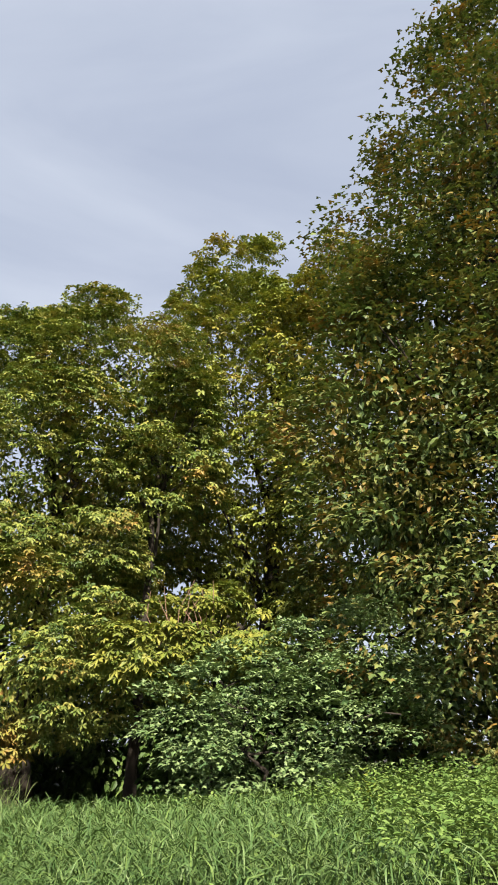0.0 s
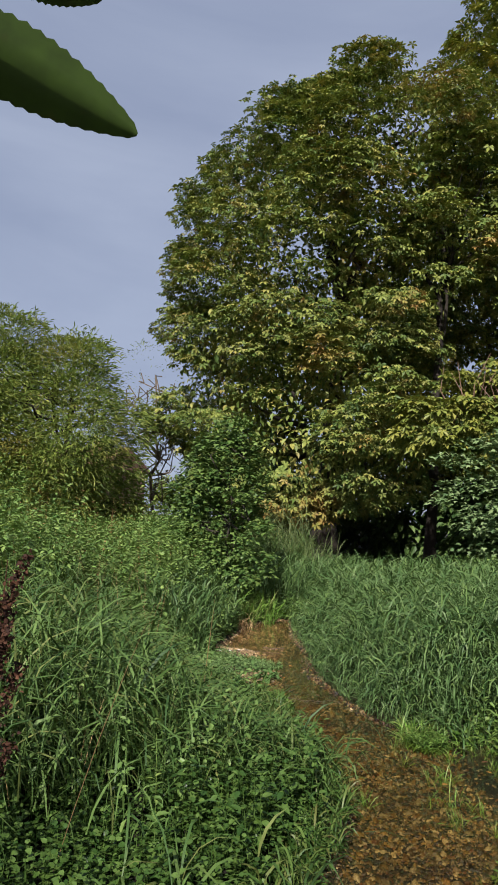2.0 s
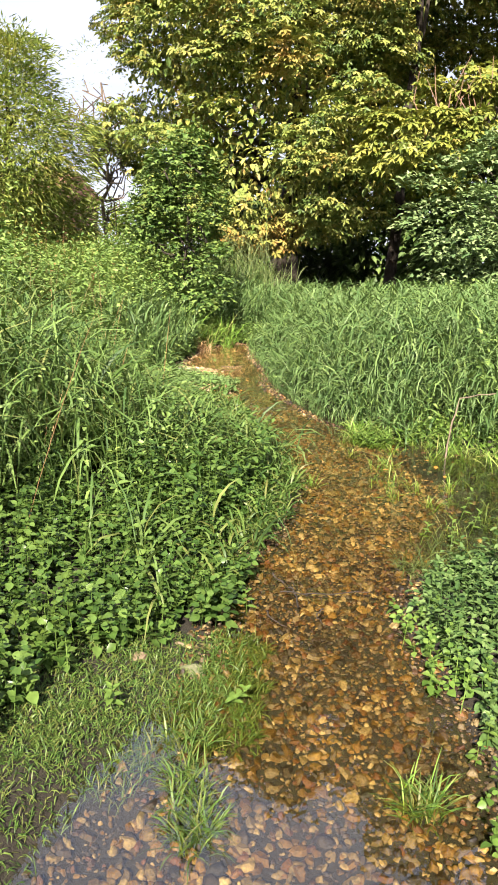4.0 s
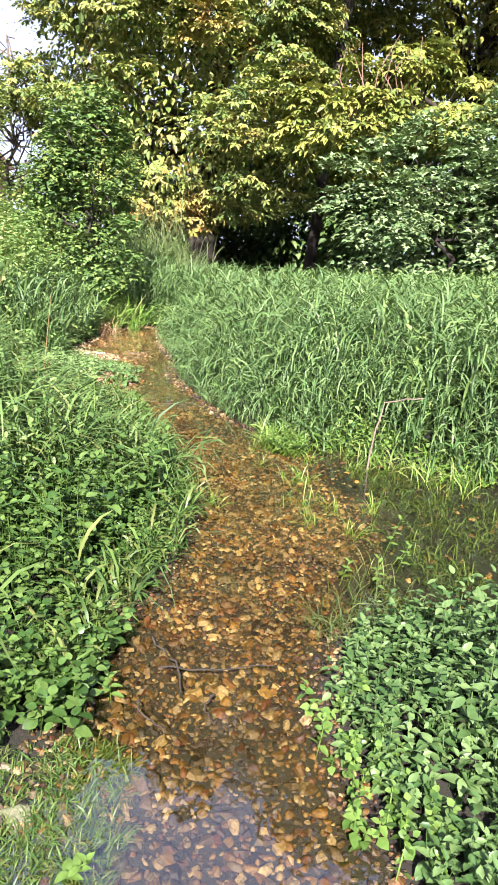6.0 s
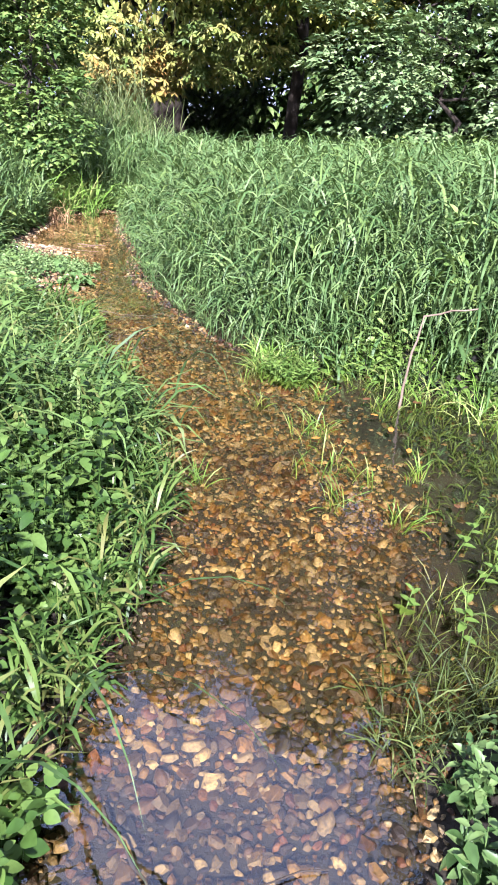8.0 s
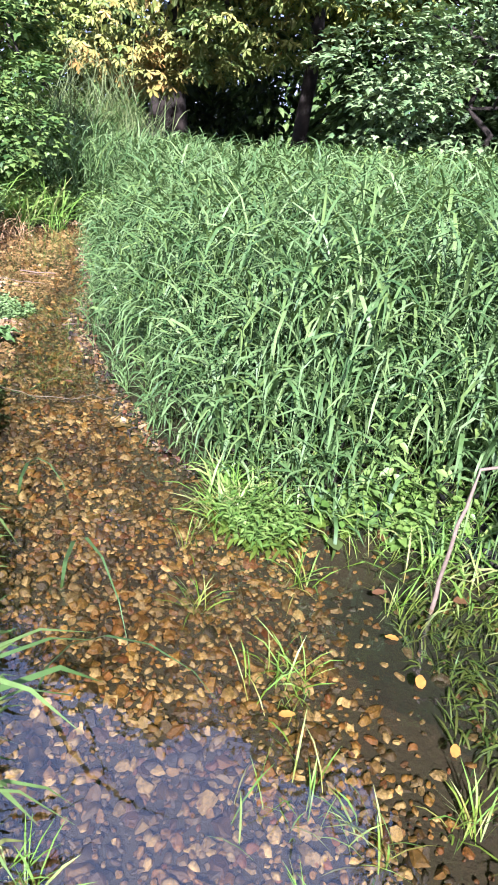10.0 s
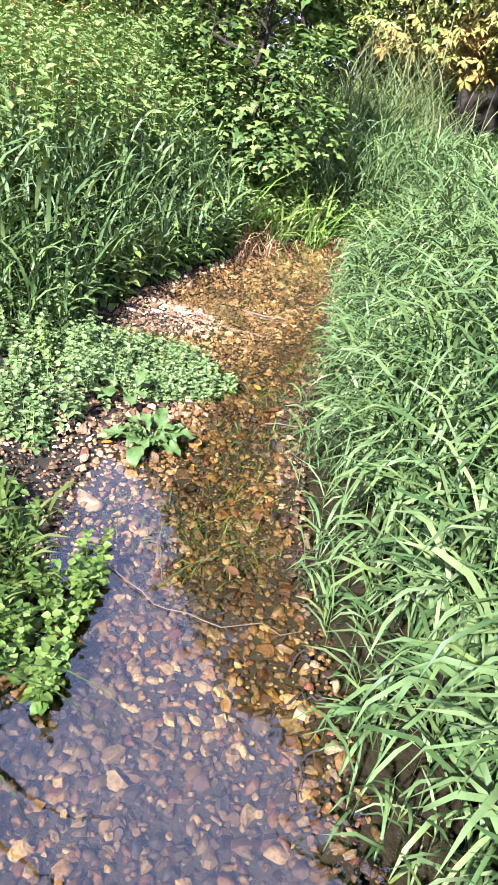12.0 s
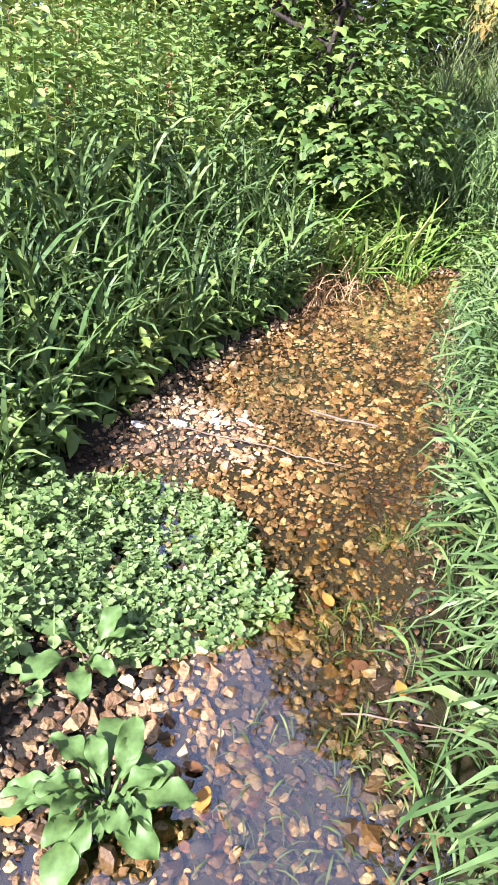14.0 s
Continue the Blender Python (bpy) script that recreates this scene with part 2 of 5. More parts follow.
M_STRAW = rough_material("straw", [(0.3, (0.078, 0.057, 0.03)), (0.7, (0.126, 0.099, 0.057))], 9.0, 0.6, 0.2, 60.0)
M_MOSS = rough_material("mossy_stone", [(0.35, (0.06, 0.08, 0.02)), (0.65, (0.22, 0.20, 0.12))], 18.0, 0.8, 0.4, 60.0)
M_PALESTONE = rough_material("pale_flint", [(0.35, (0.15, 0.105, 0.06)), (0.65, (0.25, 0.19, 0.12))], 20.0, 0.6, 0.3, 60.0)
# White for window frames, and for flints where it stands for sun highlights.
M_WHITE = rough_material("white_flint", [(0.35, (0.50, 0.46, 0.40)), (0.65, (0.70, 0.67, 0.62))], 20.0, 0.6, 0.3, 60.0)
M_GLASS, _, _, p_ = material("window_glass")
p_.inputs["Base Color"].default_value, p_.inputs["Roughness"].default_value = (0.03, 0.035, 0.04, 1), 0.05

M_WATER, n_, l_, p_ = material("water")
n_.remove(p_)
clear = n_.new("ShaderNodeBsdfTransparent")
clear.inputs["Color"].default_value = (0.86, 0.78, 0.56, 1)
gleam = n_.new("ShaderNodeBsdfGlossy")
gleam.inputs["Roughness"].default_value = 0.015
gleam.inputs["Color"].default_value = (0.86, 0.93, 1.0, 1)
edge_ = n_.new("ShaderNodeFresnel")
edge_.inputs["IOR"].default_value = 1.95
surf = n_.new("ShaderNodeMixShader")
wave_map = n_.new("ShaderNodeMapping")
wave_map.inputs["Scale"].default_value = (1.0, 0.55, 1.0)
wave_map.inputs["Rotation"].default_value = (0, 0, 0.35)
wave_tc = n_.new("ShaderNodeTexCoord")
l_.new(wave_tc.outputs["Object"], wave_map.inputs["Vector"])
wave = n_.new("ShaderNodeTexNoise")
wave.inputs["Scale"].default_value, wave.inputs["Detail"].default_value, wave.inputs["Roughness"].default_value = 9.0, 3.0, 0.55
l_.new(wave_map.outputs["Vector"], wave.inputs["Vector"])
wave_b = n_.new("ShaderNodeBump")
wave_b.inputs["Strength"].default_value, wave_b.inputs["Distance"].default_value = 0.35, 0.008
l_.new(wave.outputs["Fac"], wave_b.inputs["Height"])
l_.new(wave_b.outputs["Normal"], gleam.inputs["Normal"])
l_.new(wave_b.outputs["Normal"], edge_.inputs["Normal"])
l_.new(edge_.outputs["Fac"], surf.inputs["Fac"])
l_.new(clear.outputs["BSDF"], surf.inputs[1])
l_.new(gleam.outputs["BSDF"], surf.inputs[2])
l_.new(surf.outputs["Shader"], n_["Material Output"].inputs["Surface"])

# ---- mesh helpers ----
rng = np.random.default_rng(7)


def mesh_of(name, verts, tris, mat, smooth=False):
    """A mesh from arrays of vertices and triangles (or quads)."""
    me = bpy.data.meshes.new(name)
    verts, tris = np.asarray(verts, dtype=np.float32), np.asarray(tris, dtype=np.int32)
    k = tris.shape[1]
    me.vertices.add(len(verts))
    me.vertices.foreach_set("co", verts.ravel())
    me.loops.add(tris.size)
    me.loops.foreach_set("vertex_index", tris.ravel())
    me.polygons.add(len(tris))
    me.polygons.foreach_set("loop_start", np.arange(0, tris.size, k, dtype=np.int32))
    me.polygons.foreach_set("loop_total", np.full(len(tris), k, dtype=np.int32))
    me.polygons.foreach_set("use_smooth", np.full(len(tris), smooth, dtype=bool))
    me.update(calc_edges=True)
    me.materials.append(mat)
    return me


def solid(name, verts, tris, mat, parent=None, label="", smooth=False):
    ob = new(name, mesh_of(name, verts, tris, mat, smooth))
    if parent:
        ob.parent = parent
    return tagged(ob, label) if label else ob


def base(name, at, label, category, group="", kind=""):
    e = new(name)
    e.location = at
    return tagged(e, label, category, group, kind)


def unit(v):
    return v / np.maximum(1e-9, np.linalg.norm(v, axis=-1, keepdims=True))


def frames_of(ahead, up):
    """Rotations whose y axis points ahead and whose z axis is nearest to up."""
    y = unit(ahead)
    x = unit(np.cross(y, up))
    z = np.cross(x, y)
    return np.stack([x, y, z], axis=-1)


def place(template, R, at, size):
    """Many copies of one small template, as one array of vertices and one of triangles."""
    tv, tf = template
    v = np.einsum("nij,kj->nki", R, tv) * np.asarray(size)[:, None, None] + at[:, None, :]
    f = tf[None] + (np.arange(len(at)) * len(tv))[:, None, None]
    return v.reshape(-1, 3), f.reshape(-1, 3)


def joined(bits):
    vs, fs, o = [], [], 0
    for v, f in bits:
        vs.append(v), fs.append(f + o)
        o += len(v)
    return np.concatenate(vs), np.concatenate(fs)


def oval_leaf(wide=0.28, fold=0.10, droop=0.15):
    """A folded, drooping oval leaf of length 1."""
    v = np.array([(0, 0, 0), (-wide, 0.32, fold), (wide, 0.32, fold), (0, 0.36, 0), (-wide * 0.75, 0.68, fold - droop * 0.4), (wide * 0.75, 0.68, fold - droop * 0.4), (0, 0.7, -droop * 0.5), (0, 1, -droop)])
    f = np.array([(0, 3, 1), (0, 2, 3), (1, 3, 6), (1, 6, 4), (3, 2, 5), (3, 5, 6), (4, 6, 7), (6, 5, 7)])
    return v, f


def plain_leaf(wide=0.27, fold=0.09, droop=0.16):
    """A leaf of four faces, folded along its rib."""
    v = np.array([(0, 0, 0), (0, 1, -droop), (-wide, 0.3, fold), (-wide * 0.8, 0.66, fold - droop * 0.4), (wide, 0.3, fold), (wide * 0.8, 0.66, fold - droop * 0.4)])
    return v, np.array([(0, 1, 3), (0, 3, 2), (0, 5, 1), (0, 4, 5)])


def full_leaf(wide=0.27, fold=0.07, droop=0.22):
    """A rounded leaf of sixteen faces with a sunken rib."""
    rows = ((0.0, 0.0), (0.16, 0.72), (0.4, 1.0), (0.66, 0.8), (0.87, 0.38), (1.0, 0.0))
    v, f = [(0, 0, 0)], []
    for u, w in rows[1:-1]:
        z = -droop * u * u
        v += [(-wide * w, u, z + fold * w), (0, u, z), (wide * w, u, z + fold * w)]
    v.append((0, 1, -droop))
    f += [(0, 2, 1), (0, 3, 2)]
    for i in range(3):
        a = 1 + 3 * i
        f += [(a, a + 1, a + 4), (a, a + 4, a + 3), (a + 1, a + 2, a + 5), (a + 1, a + 5, a + 4)]
    f += [(10, 11, 13), (11, 12, 13)]
    return np.array(v, float), np.array(f)


def slim_leaf(wide=0.12, fold=0.05, droop=0.1):
    v = np.array([(0, 0, 0), (-wide, 0.45, fold), (wide, 0.45, fold), (0, 1, -droop)])
    return v, np.array([(0, 3, 1), (0, 2, 3)])


def hand_leaf(fingers=5, wide=0.21, droop=0.34):
    """A compound leaf: leaflets spread from one point."""
    v, f = [(0, 0, 0)], []
    for i in range(fingers):
        a = (i / (fingers - 1) - 0.5) * 4.2
        ln = 1.0 - 0.28 * abs(i / (fingers - 1) - 0.5) * 2
        c, s = math.cos(a), math.sin(a)
        k = len(v)
        for u, w, z in ((0.62, -wide, -droop * 0.22), (0.62, wide, -droop * 0.22), (1.0, 0, -droop)):
            v.append((s * u * ln + c * w, c * u * ln - s * w, z * ln))
        f += [(0, k + 2, k), (0, k + 1, k + 2)]
    return np.array(v), np.array(f)


def lobed_leaf(droop=0.2):
    """A five-lobed leaf on a short stalk."""
    v, f = [(0, 0.3, 0.05)], []
    for i in range(7):
        a = -2.5 + 5.0 * i / 6
        r = (0.40, 0.58, 0.34, 0.74, 0.34, 0.58, 0.40)[i]
        v.append((math.sin(a) * r, 0.3 + math.cos(a) * r, -droop * r * r * 1.5))
    f = [(0, i + 1, i) for i in range(1, 7)]
    return np.array(v), np.array(f)


def tube(points, radii, sides=6):
    """A tapering tube along points."""
    P, rad = np.asarray(points, float), np.asarray(radii, float)
    t = unit(np.gradient(P, axis=0))
    ref = np.where(np.abs(t[:, 2:3]) > 0.9, np.array([[1.0, 0, 0]]), np.array([[0, 0, 1.0]]))
    a = unit(np.cross(t, ref))
    b = np.cross(t, a)
    ang = np.linspace(0, 2 * np.pi, sides, endpoint=False)
    ring = P[:, None] + rad[:, None, None] * (np.cos(ang)[None, :, None] * a[:, None] + np.sin(ang)[None, :, None] * b[:, None])
    f = []
    for i in range(len(P) - 1):
        for j in range(sides):
            p, q = i * sides + j, i * sides + (j + 1) % sides
            f += [(p, q, q + sides), (p, q + sides, p + sides)]
    return ring.reshape(-1, 3), np.array(f)


def wander(a, b, n, amount):
    """A crooked line from a to b."""
    a, b = np.asarray(a, float), np.asarray(b, float)
    u = np.linspace(0, 1, n)[:, None]
    j = rng.normal(0, amount, (n, 3)) * np.sin(np.pi * u) ** 0.5
    return a + (b - a) * u + j


def blades(root, length, width, heading, rise, sag, segs=4):
    """Arching grass blades: root n x 3, rise the first slope (radians from the ground), sag the bend along the blade."""
    n = len(root)
    u = np.linspace(0, 1, segs + 1)
    pts = np.zeros((n, segs + 1, 3))
    pts[:, 0] = root
    for i in range(segs):
        a = rise - sag * ((i + 0.5) / segs) ** 1.3
        step = length / segs
        pts[:, i + 1, 0] = pts[:, i, 0] + np.cos(a) * np.cos(heading) * step
        pts[:, i + 1, 1] = pts[:, i, 1] + np.cos(a) * np.sin(heading) * step
        pts[:, i + 1, 2] = pts[:, i, 2] + np.sin(a) * step
    twist = heading + rng.normal(0, 0.5, n)
    side = np.stack([-np.sin(twist), np.cos(twist), rng.normal(0, 0.25, n)], -1)
    prof = np.array([0.55, 0.95, 1.0, 0.75, 0.4, 0.2])[:segs] if segs <= 6 else np.ones(segs)
    L = pts[:, :segs] - side[:, None] * (width[:, None] * prof)[..., None] * 0.5
    R = pts[:, :segs] + side[:, None] * (width[:, None] * prof)[..., None] * 0.5
    v = np.concatenate([np.stack([L, R], 2).reshape(n, -1, 3), pts[:, -1:]], 1)
    f = []
    for i in range(segs - 1):
        f += [(2 * i, 2 * i + 1, 2 * i + 3), (2 * i, 2 * i + 3, 2 * i + 2)]
    f.append((2 * segs - 2, 2 * segs - 1, 2 * segs))
    f = np.array(f)
    return v.reshape(-1, 3), (f[None] + (np.arange(n) * v.shape[1])[:, None, None]).reshape(-1, 3)


# ---- the lie of the land ----
LEFT_Y = (-30, -6, 0, 2.4, 3.5, 4.5, 5.3, 6.3, 7.0, 7.5, 8.0, 9.4, 10.0, 10.5, 11.5, 12.9, 13.6, 14.2)
LEFT_X = (-0.6, -0.9, -1.25, -1.12, -1.38, -1.34, -1.47, -1.98, -2.5, -2.85, -3.12, -4.35, -4.6, -4.78, -4.95, -5.25, -5.05, -4.8)
RIGHT_Y = (-30, -6, 0, 2.6, 3.5, 4.1, 4.4, 5.6, 6.5, 7.05, 7.24, 7.4, 7.65, 8.4, 8.85, 9.6, 10.6, 11.5, 12.0, 13.2, 14.2)
RIGHT_X = (0.9, 0.8, 0.5, 0.0, -0.42, -0.38, 0.2, 1.6, 1.3, 0.05, -0.8, -1.4, -1.7, -2.25, -2.55, -2.95, -3.3, -3.75, -4.0, -4.4, -4.8)


def smooth_step(u):
    u = np.clip(u, 0, 1)
    return u * u * (3 - 2 * u)


def bank(x, y):
    """How far a place lies outside the stream (negative: within it), and whether on its right."""
    l, r = np.interp(y, LEFT_Y, LEFT_X), np.interp(y, RIGHT_Y, RIGHT_X)
    l = np.where(y > 14.2, -4.8 - (y - 14.2) * 0.2, l)
    r = np.where(y > 14.2, -4.8 - (y - 14.2) * 0.2, r)
    side = x > (l + r) / 2
    d = np.maximum(l - x, x - r)
    return np.where(y > 13.6, np.maximum(d, (y - 13.9) * 0.8), d), side


def height(x, y):
    x, y = np.asarray(x, float), np.asarray(y, float)
    d, side = bank(x, y)
    bed = -0.05 * smooth_step(-d / 0.3) - 0.02 * smooth_step(-d / 0.9)
    lip = 0.05 * smooth_step(d / 0.25) + 0.004
    foot = np.where((y > 6.9) & (y < 11), -0.05 + 0.10 * smooth_step((d - 0.25) / 0.35), lip)
    right = foot + 0.085 * np.clip(x + 3.6, 0, 14) * smooth_step(d / 3.0) + 0.12 * smooth_step((y - 14) / 8)
    left = lip + 0.55 * smooth_step(d / 5.0) + 0.35 * smooth_step((y - 10) / 8) * smooth_step(d / 3)
    bar = np.exp(-(((x + 3.75) / 0.75) ** 2 + ((y - 8.9) / 0.75) ** 2) * 1.2)
    h = np.where(d < 0, bed, np.where(side, right, left))
    spit = np.exp(-(((x + 4.25) / 0.5) ** 2 + ((y - 10.25) / 0.45) ** 2))
    h = np.where(d < 0, h + 0.085 * bar + 0.07 * spit, h)
    pool = np.exp(-(((x + 1.05) / 0.2) ** 2 + ((y - 2.0) / 0.45) ** 2))
    h = np.where((d > -0.1) & ~side, h - 0.085 * pool, h)
    return h + 0.012 * np.sin(x * 5.1 + 1) * np.sin(y * 4.3) * smooth_step((d + 0.1) / 0.6)


gx = np.concatenate([np.array([-900, -400, -200, -100, -60, -40]), np.arange(-30, -8, 1.0), np.arange(-8, 4, 0.1), np.arange(4, 25, 1.0), np.array([30, 45, 70, 120, 250, 500, 900])])
gy = np.concatenate([np.array([-900, -400, -200, -100, -50, -30, -20, -12, -8, -5, -3]), np.arange(-2, 16, 0.1), np.arange(16, 40, 1.0), np.array([45, 60, 90, 150, 300, 600, 900])])
GX, GY = np.meshgrid(gx, gy, indexing="ij")
gv = np.stack([GX, GY, height(GX, GY)], -1).reshape(-1, 3)
ii, jj = np.meshgrid(np.arange(len(gx) - 1), np.arange(len(gy) - 1), indexing="ij")
q0 = (ii * len(gy) + jj).ravel()
ground = solid("ground", gv, np.stack([q0, q0 + len(gy), q0 + len(gy) + 1, q0 + 1], -1), M_SOIL, smooth=True)
tagged(ground, "dark damp soil of the stream bed and its banks", "ground", kind="structure")

# Silt sheet whose near-black also paints in the inlet's dark reflection.
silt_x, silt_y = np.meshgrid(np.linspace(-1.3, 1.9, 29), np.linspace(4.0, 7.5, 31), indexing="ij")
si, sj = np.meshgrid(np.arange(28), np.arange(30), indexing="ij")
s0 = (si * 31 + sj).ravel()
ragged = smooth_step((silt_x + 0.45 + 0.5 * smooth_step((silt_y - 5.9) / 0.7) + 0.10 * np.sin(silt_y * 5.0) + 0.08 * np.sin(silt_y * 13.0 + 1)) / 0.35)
silt = solid("silt", np.stack([silt_x, silt_y, height(silt_x, silt_y) - 0.02 + 0.026 * ragged], -1).reshape(-1, 3), np.stack([s0, s0 + 31, s0 + 32, s0 + 1], -1), M_SILT_DARKENED, smooth=True)
tagged(silt, "dark silt under the still inlet, near black for dark reflections too", "silt", kind="structure")

wx, wy = np.meshgrid(np.linspace(-5.6, 2.4, 41), np.linspace(-25, 14.4, 120), indexing="ij")
wi, wj = np.meshgrid(np.arange(40), np.arange(119), indexing="ij")
w0 = (wi * 120 + wj).ravel()
water = solid("water", np.stack([wx, wy, np.zeros_like(wx)], -1).reshape(-1, 3), np.stack([w0, w0 + 120, w0 + 121, w0 + 1], -1), M_WATER, smooth=True)
water.visible_shadow = False
tagged(water, "clear shallow rippled stream water over gravel", "water", kind="structure")


def on_ground(x, y, z=0.0):
    return np.stack([x, y, height(x, y) + z], -1)


def scatter(n, x0, x1, y0, y1, keep):
    """Random places in a rectangle that keep(x, y) accepts."""
    x, y = rng.uniform(x0, x1, n), rng.uniform(y0, y1, n)
    k = keep(x, y)
    return x[k], y[k]


# ---- trees ----
def crown(balls, clumps, clump_size, leaves, template, leaf_size, droop=0.5, back=0.4, inner=0.15, flat=0.6):
    """Leaf clumps over the shells of several rounded masses: each clump a drooping dome of leaves."""
    area = np.array([(b[3] * b[4] + b[4] * b[5] + b[3] * b[5]) for b in balls])
    centres, outs = [], []
    for b, share in zip(balls, area / area.sum()):
        n = int(clumps * share)
        d = unit(rng.normal(0, 1, (n, 3)))
        keep = (d[:, 1] < 0.45) | (rng.random(n) < back)
        d = d[keep]
        wide = clump_size * 1.7 / ((b[3] + b[4] + b[5]) / 3)
        lobes = unit(rng.normal(0, 1, (int(np.clip(3.0 / wide ** 2, 8, 70)), 3)))
        swell = smooth_step(((d @ lobes.T).max(1) - (1 - wide * wide * 0.62)) / (wide * wide * 0.45))
        kept = rng.random(len(d)) < 0.16 + 0.84 * swell
        d, swell = d[kept], swell[kept]
        r = np.where(rng.random(len(d)) < inner, rng.uniform(0.5, 0.8, len(d)), 0.84 + 0.18 * swell + rng.normal(0, 0.02, len(d)))
        c = np.array(b[:3]) + d * np.array(b[3:6]) * r[:, None]
        ok = np.ones(len(c), bool)
        for o in balls:
            if o is not b:
                ok &= (((c - np.array(o[:3])) / np.array(o[3:6])) ** 2).sum(1) > 0.72
        ok |= rng.random(len(c)) < 0.08
        centres.append(c[ok]), outs.append(unit(d[ok] / np.array(b[3:6])))
    c, o = np.concatenate(centres), np.concatenate(outs)
    size = clump_size * rng.lognormal(0, 0.28, len(c))
    m = np.maximum(6, (leaves * (size / clump_size) ** 2 * rng.uniform(0.6, 1.2, len(c))).astype(int))
    idx = np.repeat(np.arange(len(c)), m)
    k = len(idx)
    dome = unit(rng.normal(0, 1, (k, 3)) + o[idx] * 0.75 + np.array([0, 0, 0.55]))
    rad = size[idx] * rng.uniform(0.6, 1.06, k)
    at = c[idx] + dome * rad[:, None] * np.array([1.15, 1.15, flat])
    ahead = unit(dome * np.array([1, 1, 0.25]) + o[idx] * 0.35 + rng.normal(0, 0.35, (k, 3)) - np.array([0, 0, droop]))
    up = unit(dome * 0.5 + np.array([0, 0, 1.0]) + rng.normal(0, 0.3, (k, 3)))
    return place(template, frames_of(ahead, up), at, leaf_size * rng.uniform(0.7, 1.25, k)), c


def tree(name, at, label, trunk_top, trunk_r, balls, crown_args, mat, limbs=10, group="", bend=0.25, core=0, bark=None):
    """Trunk with limbs out to the leaf masses, and a crown of leaf clumps."""
    at = np.array([at[0], at[1], float(height(at[0], at[1]))])
    top = base(name, at, label, "tree", group)
    stem = wander((0, 0, -0.15), np.array(trunk_top) - at, 9, bend)
    trunk_v, trunk_f = tube(stem, np.linspace(trunk_r, trunk_r * 0.3, 9) * np.array([1.35] + [1.0] * 8), 10)
    solid("trunk", trunk_v, trunk_f, bark or M_BARK, top, smooth=True)
    (v, f), c = crown(balls, **crown_args)
    for i in range(limbs):
        b = balls[i % len(balls)]
        end = np.array(b[:3]) + unit(rng.normal(0, 1, 3) + np.array([0, -0.3, 0.2])) * np.array(b[3:6]) * 0.85 - at
        start = stem[min(8, max(2, int(np.argmin(np.abs(stem[:, 2] - end[2] * 0.7)))))]
        lv, lf = tube(wander(start, end, 7, 0.22), np.linspace(trunk_r * 0.38, 0.02, 7), 6)
        solid("limb", lv, lf, bark or M_BARK, top, smooth=True)
    if core:
        k = rng.choice(len(balls), core, p=np.array([b[3] * b[4] * b[5] for b in balls]) / sum(b[3] * b[4] * b[5] for b in balls))
        B = np.array(balls)[k]
        dirs = unit(rng.normal(0, 1, (core, 3)))
        spot = B[:, :3] + dirs * B[:, 3:6] * rng.uniform(0.45, 0.84, core)[:, None]
        cv, cf = place(PLAIN, frames_of(unit(dirs * 0.6 + rng.normal(0, 0.7, (core, 3)) - np.array([0, 0, 0.5])), dirs * 0.3 + np.array([0, 0, 1.0])), spot, rng.uniform(0.18, 0.30, core))
        v, f = joined([(v, f), (cv, cf)])
    solid("crown", v - at, f, mat, top)
    return top


HAND, LOBED, OVAL, SLIM = hand_leaf(), lobed_leaf(), oval_leaf(), slim_leaf()
SLIMMER = slim_leaf(0.09, 0.03, 0.15)
ROUND = oval_leaf(0.40, 0.08, 0.12)
FULL, FULL_ROUND = full_leaf(), full_leaf(0.4, 0.05, 0.16)
PLAIN, PLAIN_ROUND = plain_leaf(), plain_leaf(0.38, 0.07, 0.12)

tree("chestnut_tree", (-7.6, 26.4), "tall horse chestnut with yellowing palmate leaves", (-7.0, 26.0, 16), 0.45,
     [(-5.3, 26, 12.9, 3.8, 4.3, 6.0), (-8.2, 25, 10.3, 4.1, 4.4, 6.7), (-10.4, 23.8, 8.5, 2.6, 3.0, 4.5), (-7.2, 22.4, 5.0, 3.4, 2.4, 2.9), (-4.5, 22.0, 4.2, 1.9, 1.7, 2.0)],
     dict(clumps=1800, clump_size=0.74, leaves=52, template=HAND, leaf_size=0.188, flat=0.42, droop=0.4, back=0.25), M_CHESTNUT, 14, core=16000)
tree("chestnut_tree", (0.8, 30.5), "tall horse chestnut turning yellow behind the others", (1.5, 30.5, 21), 0.5,
     [(-0.1, 29.8, 15.2, 4.0, 3.8, 9.4), (3.8, 29.6, 15.8, 4.4, 3.8, 9.3), (-3.4, 29.5, 10.0, 2.6, 3, 5.5)],
     dict(clumps=1700, clump_size=0.9, leaves=32, template=HAND, leaf_size=0.28, flat=0.55, droop=0.4, back=0.2), M_CHESTNUT_FAR, 12, core=14000)
tree("maple_tree", (7.6, 19.0), "big maple with dark green and rusty leaves down to the nettles", (8.2, 18.7, 21), 0.5,
     [(7.3, 18.8, 8.6, 6.3, 4.7, 6.7), (9.2, 18.6, 16.6, 5.4, 4.7, 8.8), (4.2, 17.8, 10.3, 2.7, 2.4, 4.3)],
     dict(clumps=3000, clump_size=0.86, leaves=44, template=LOBED, leaf_size=0.175, flat=0.36, droop=0.35, inner=0.15, back=0.15), M_MAPLE, 14, core=44000)
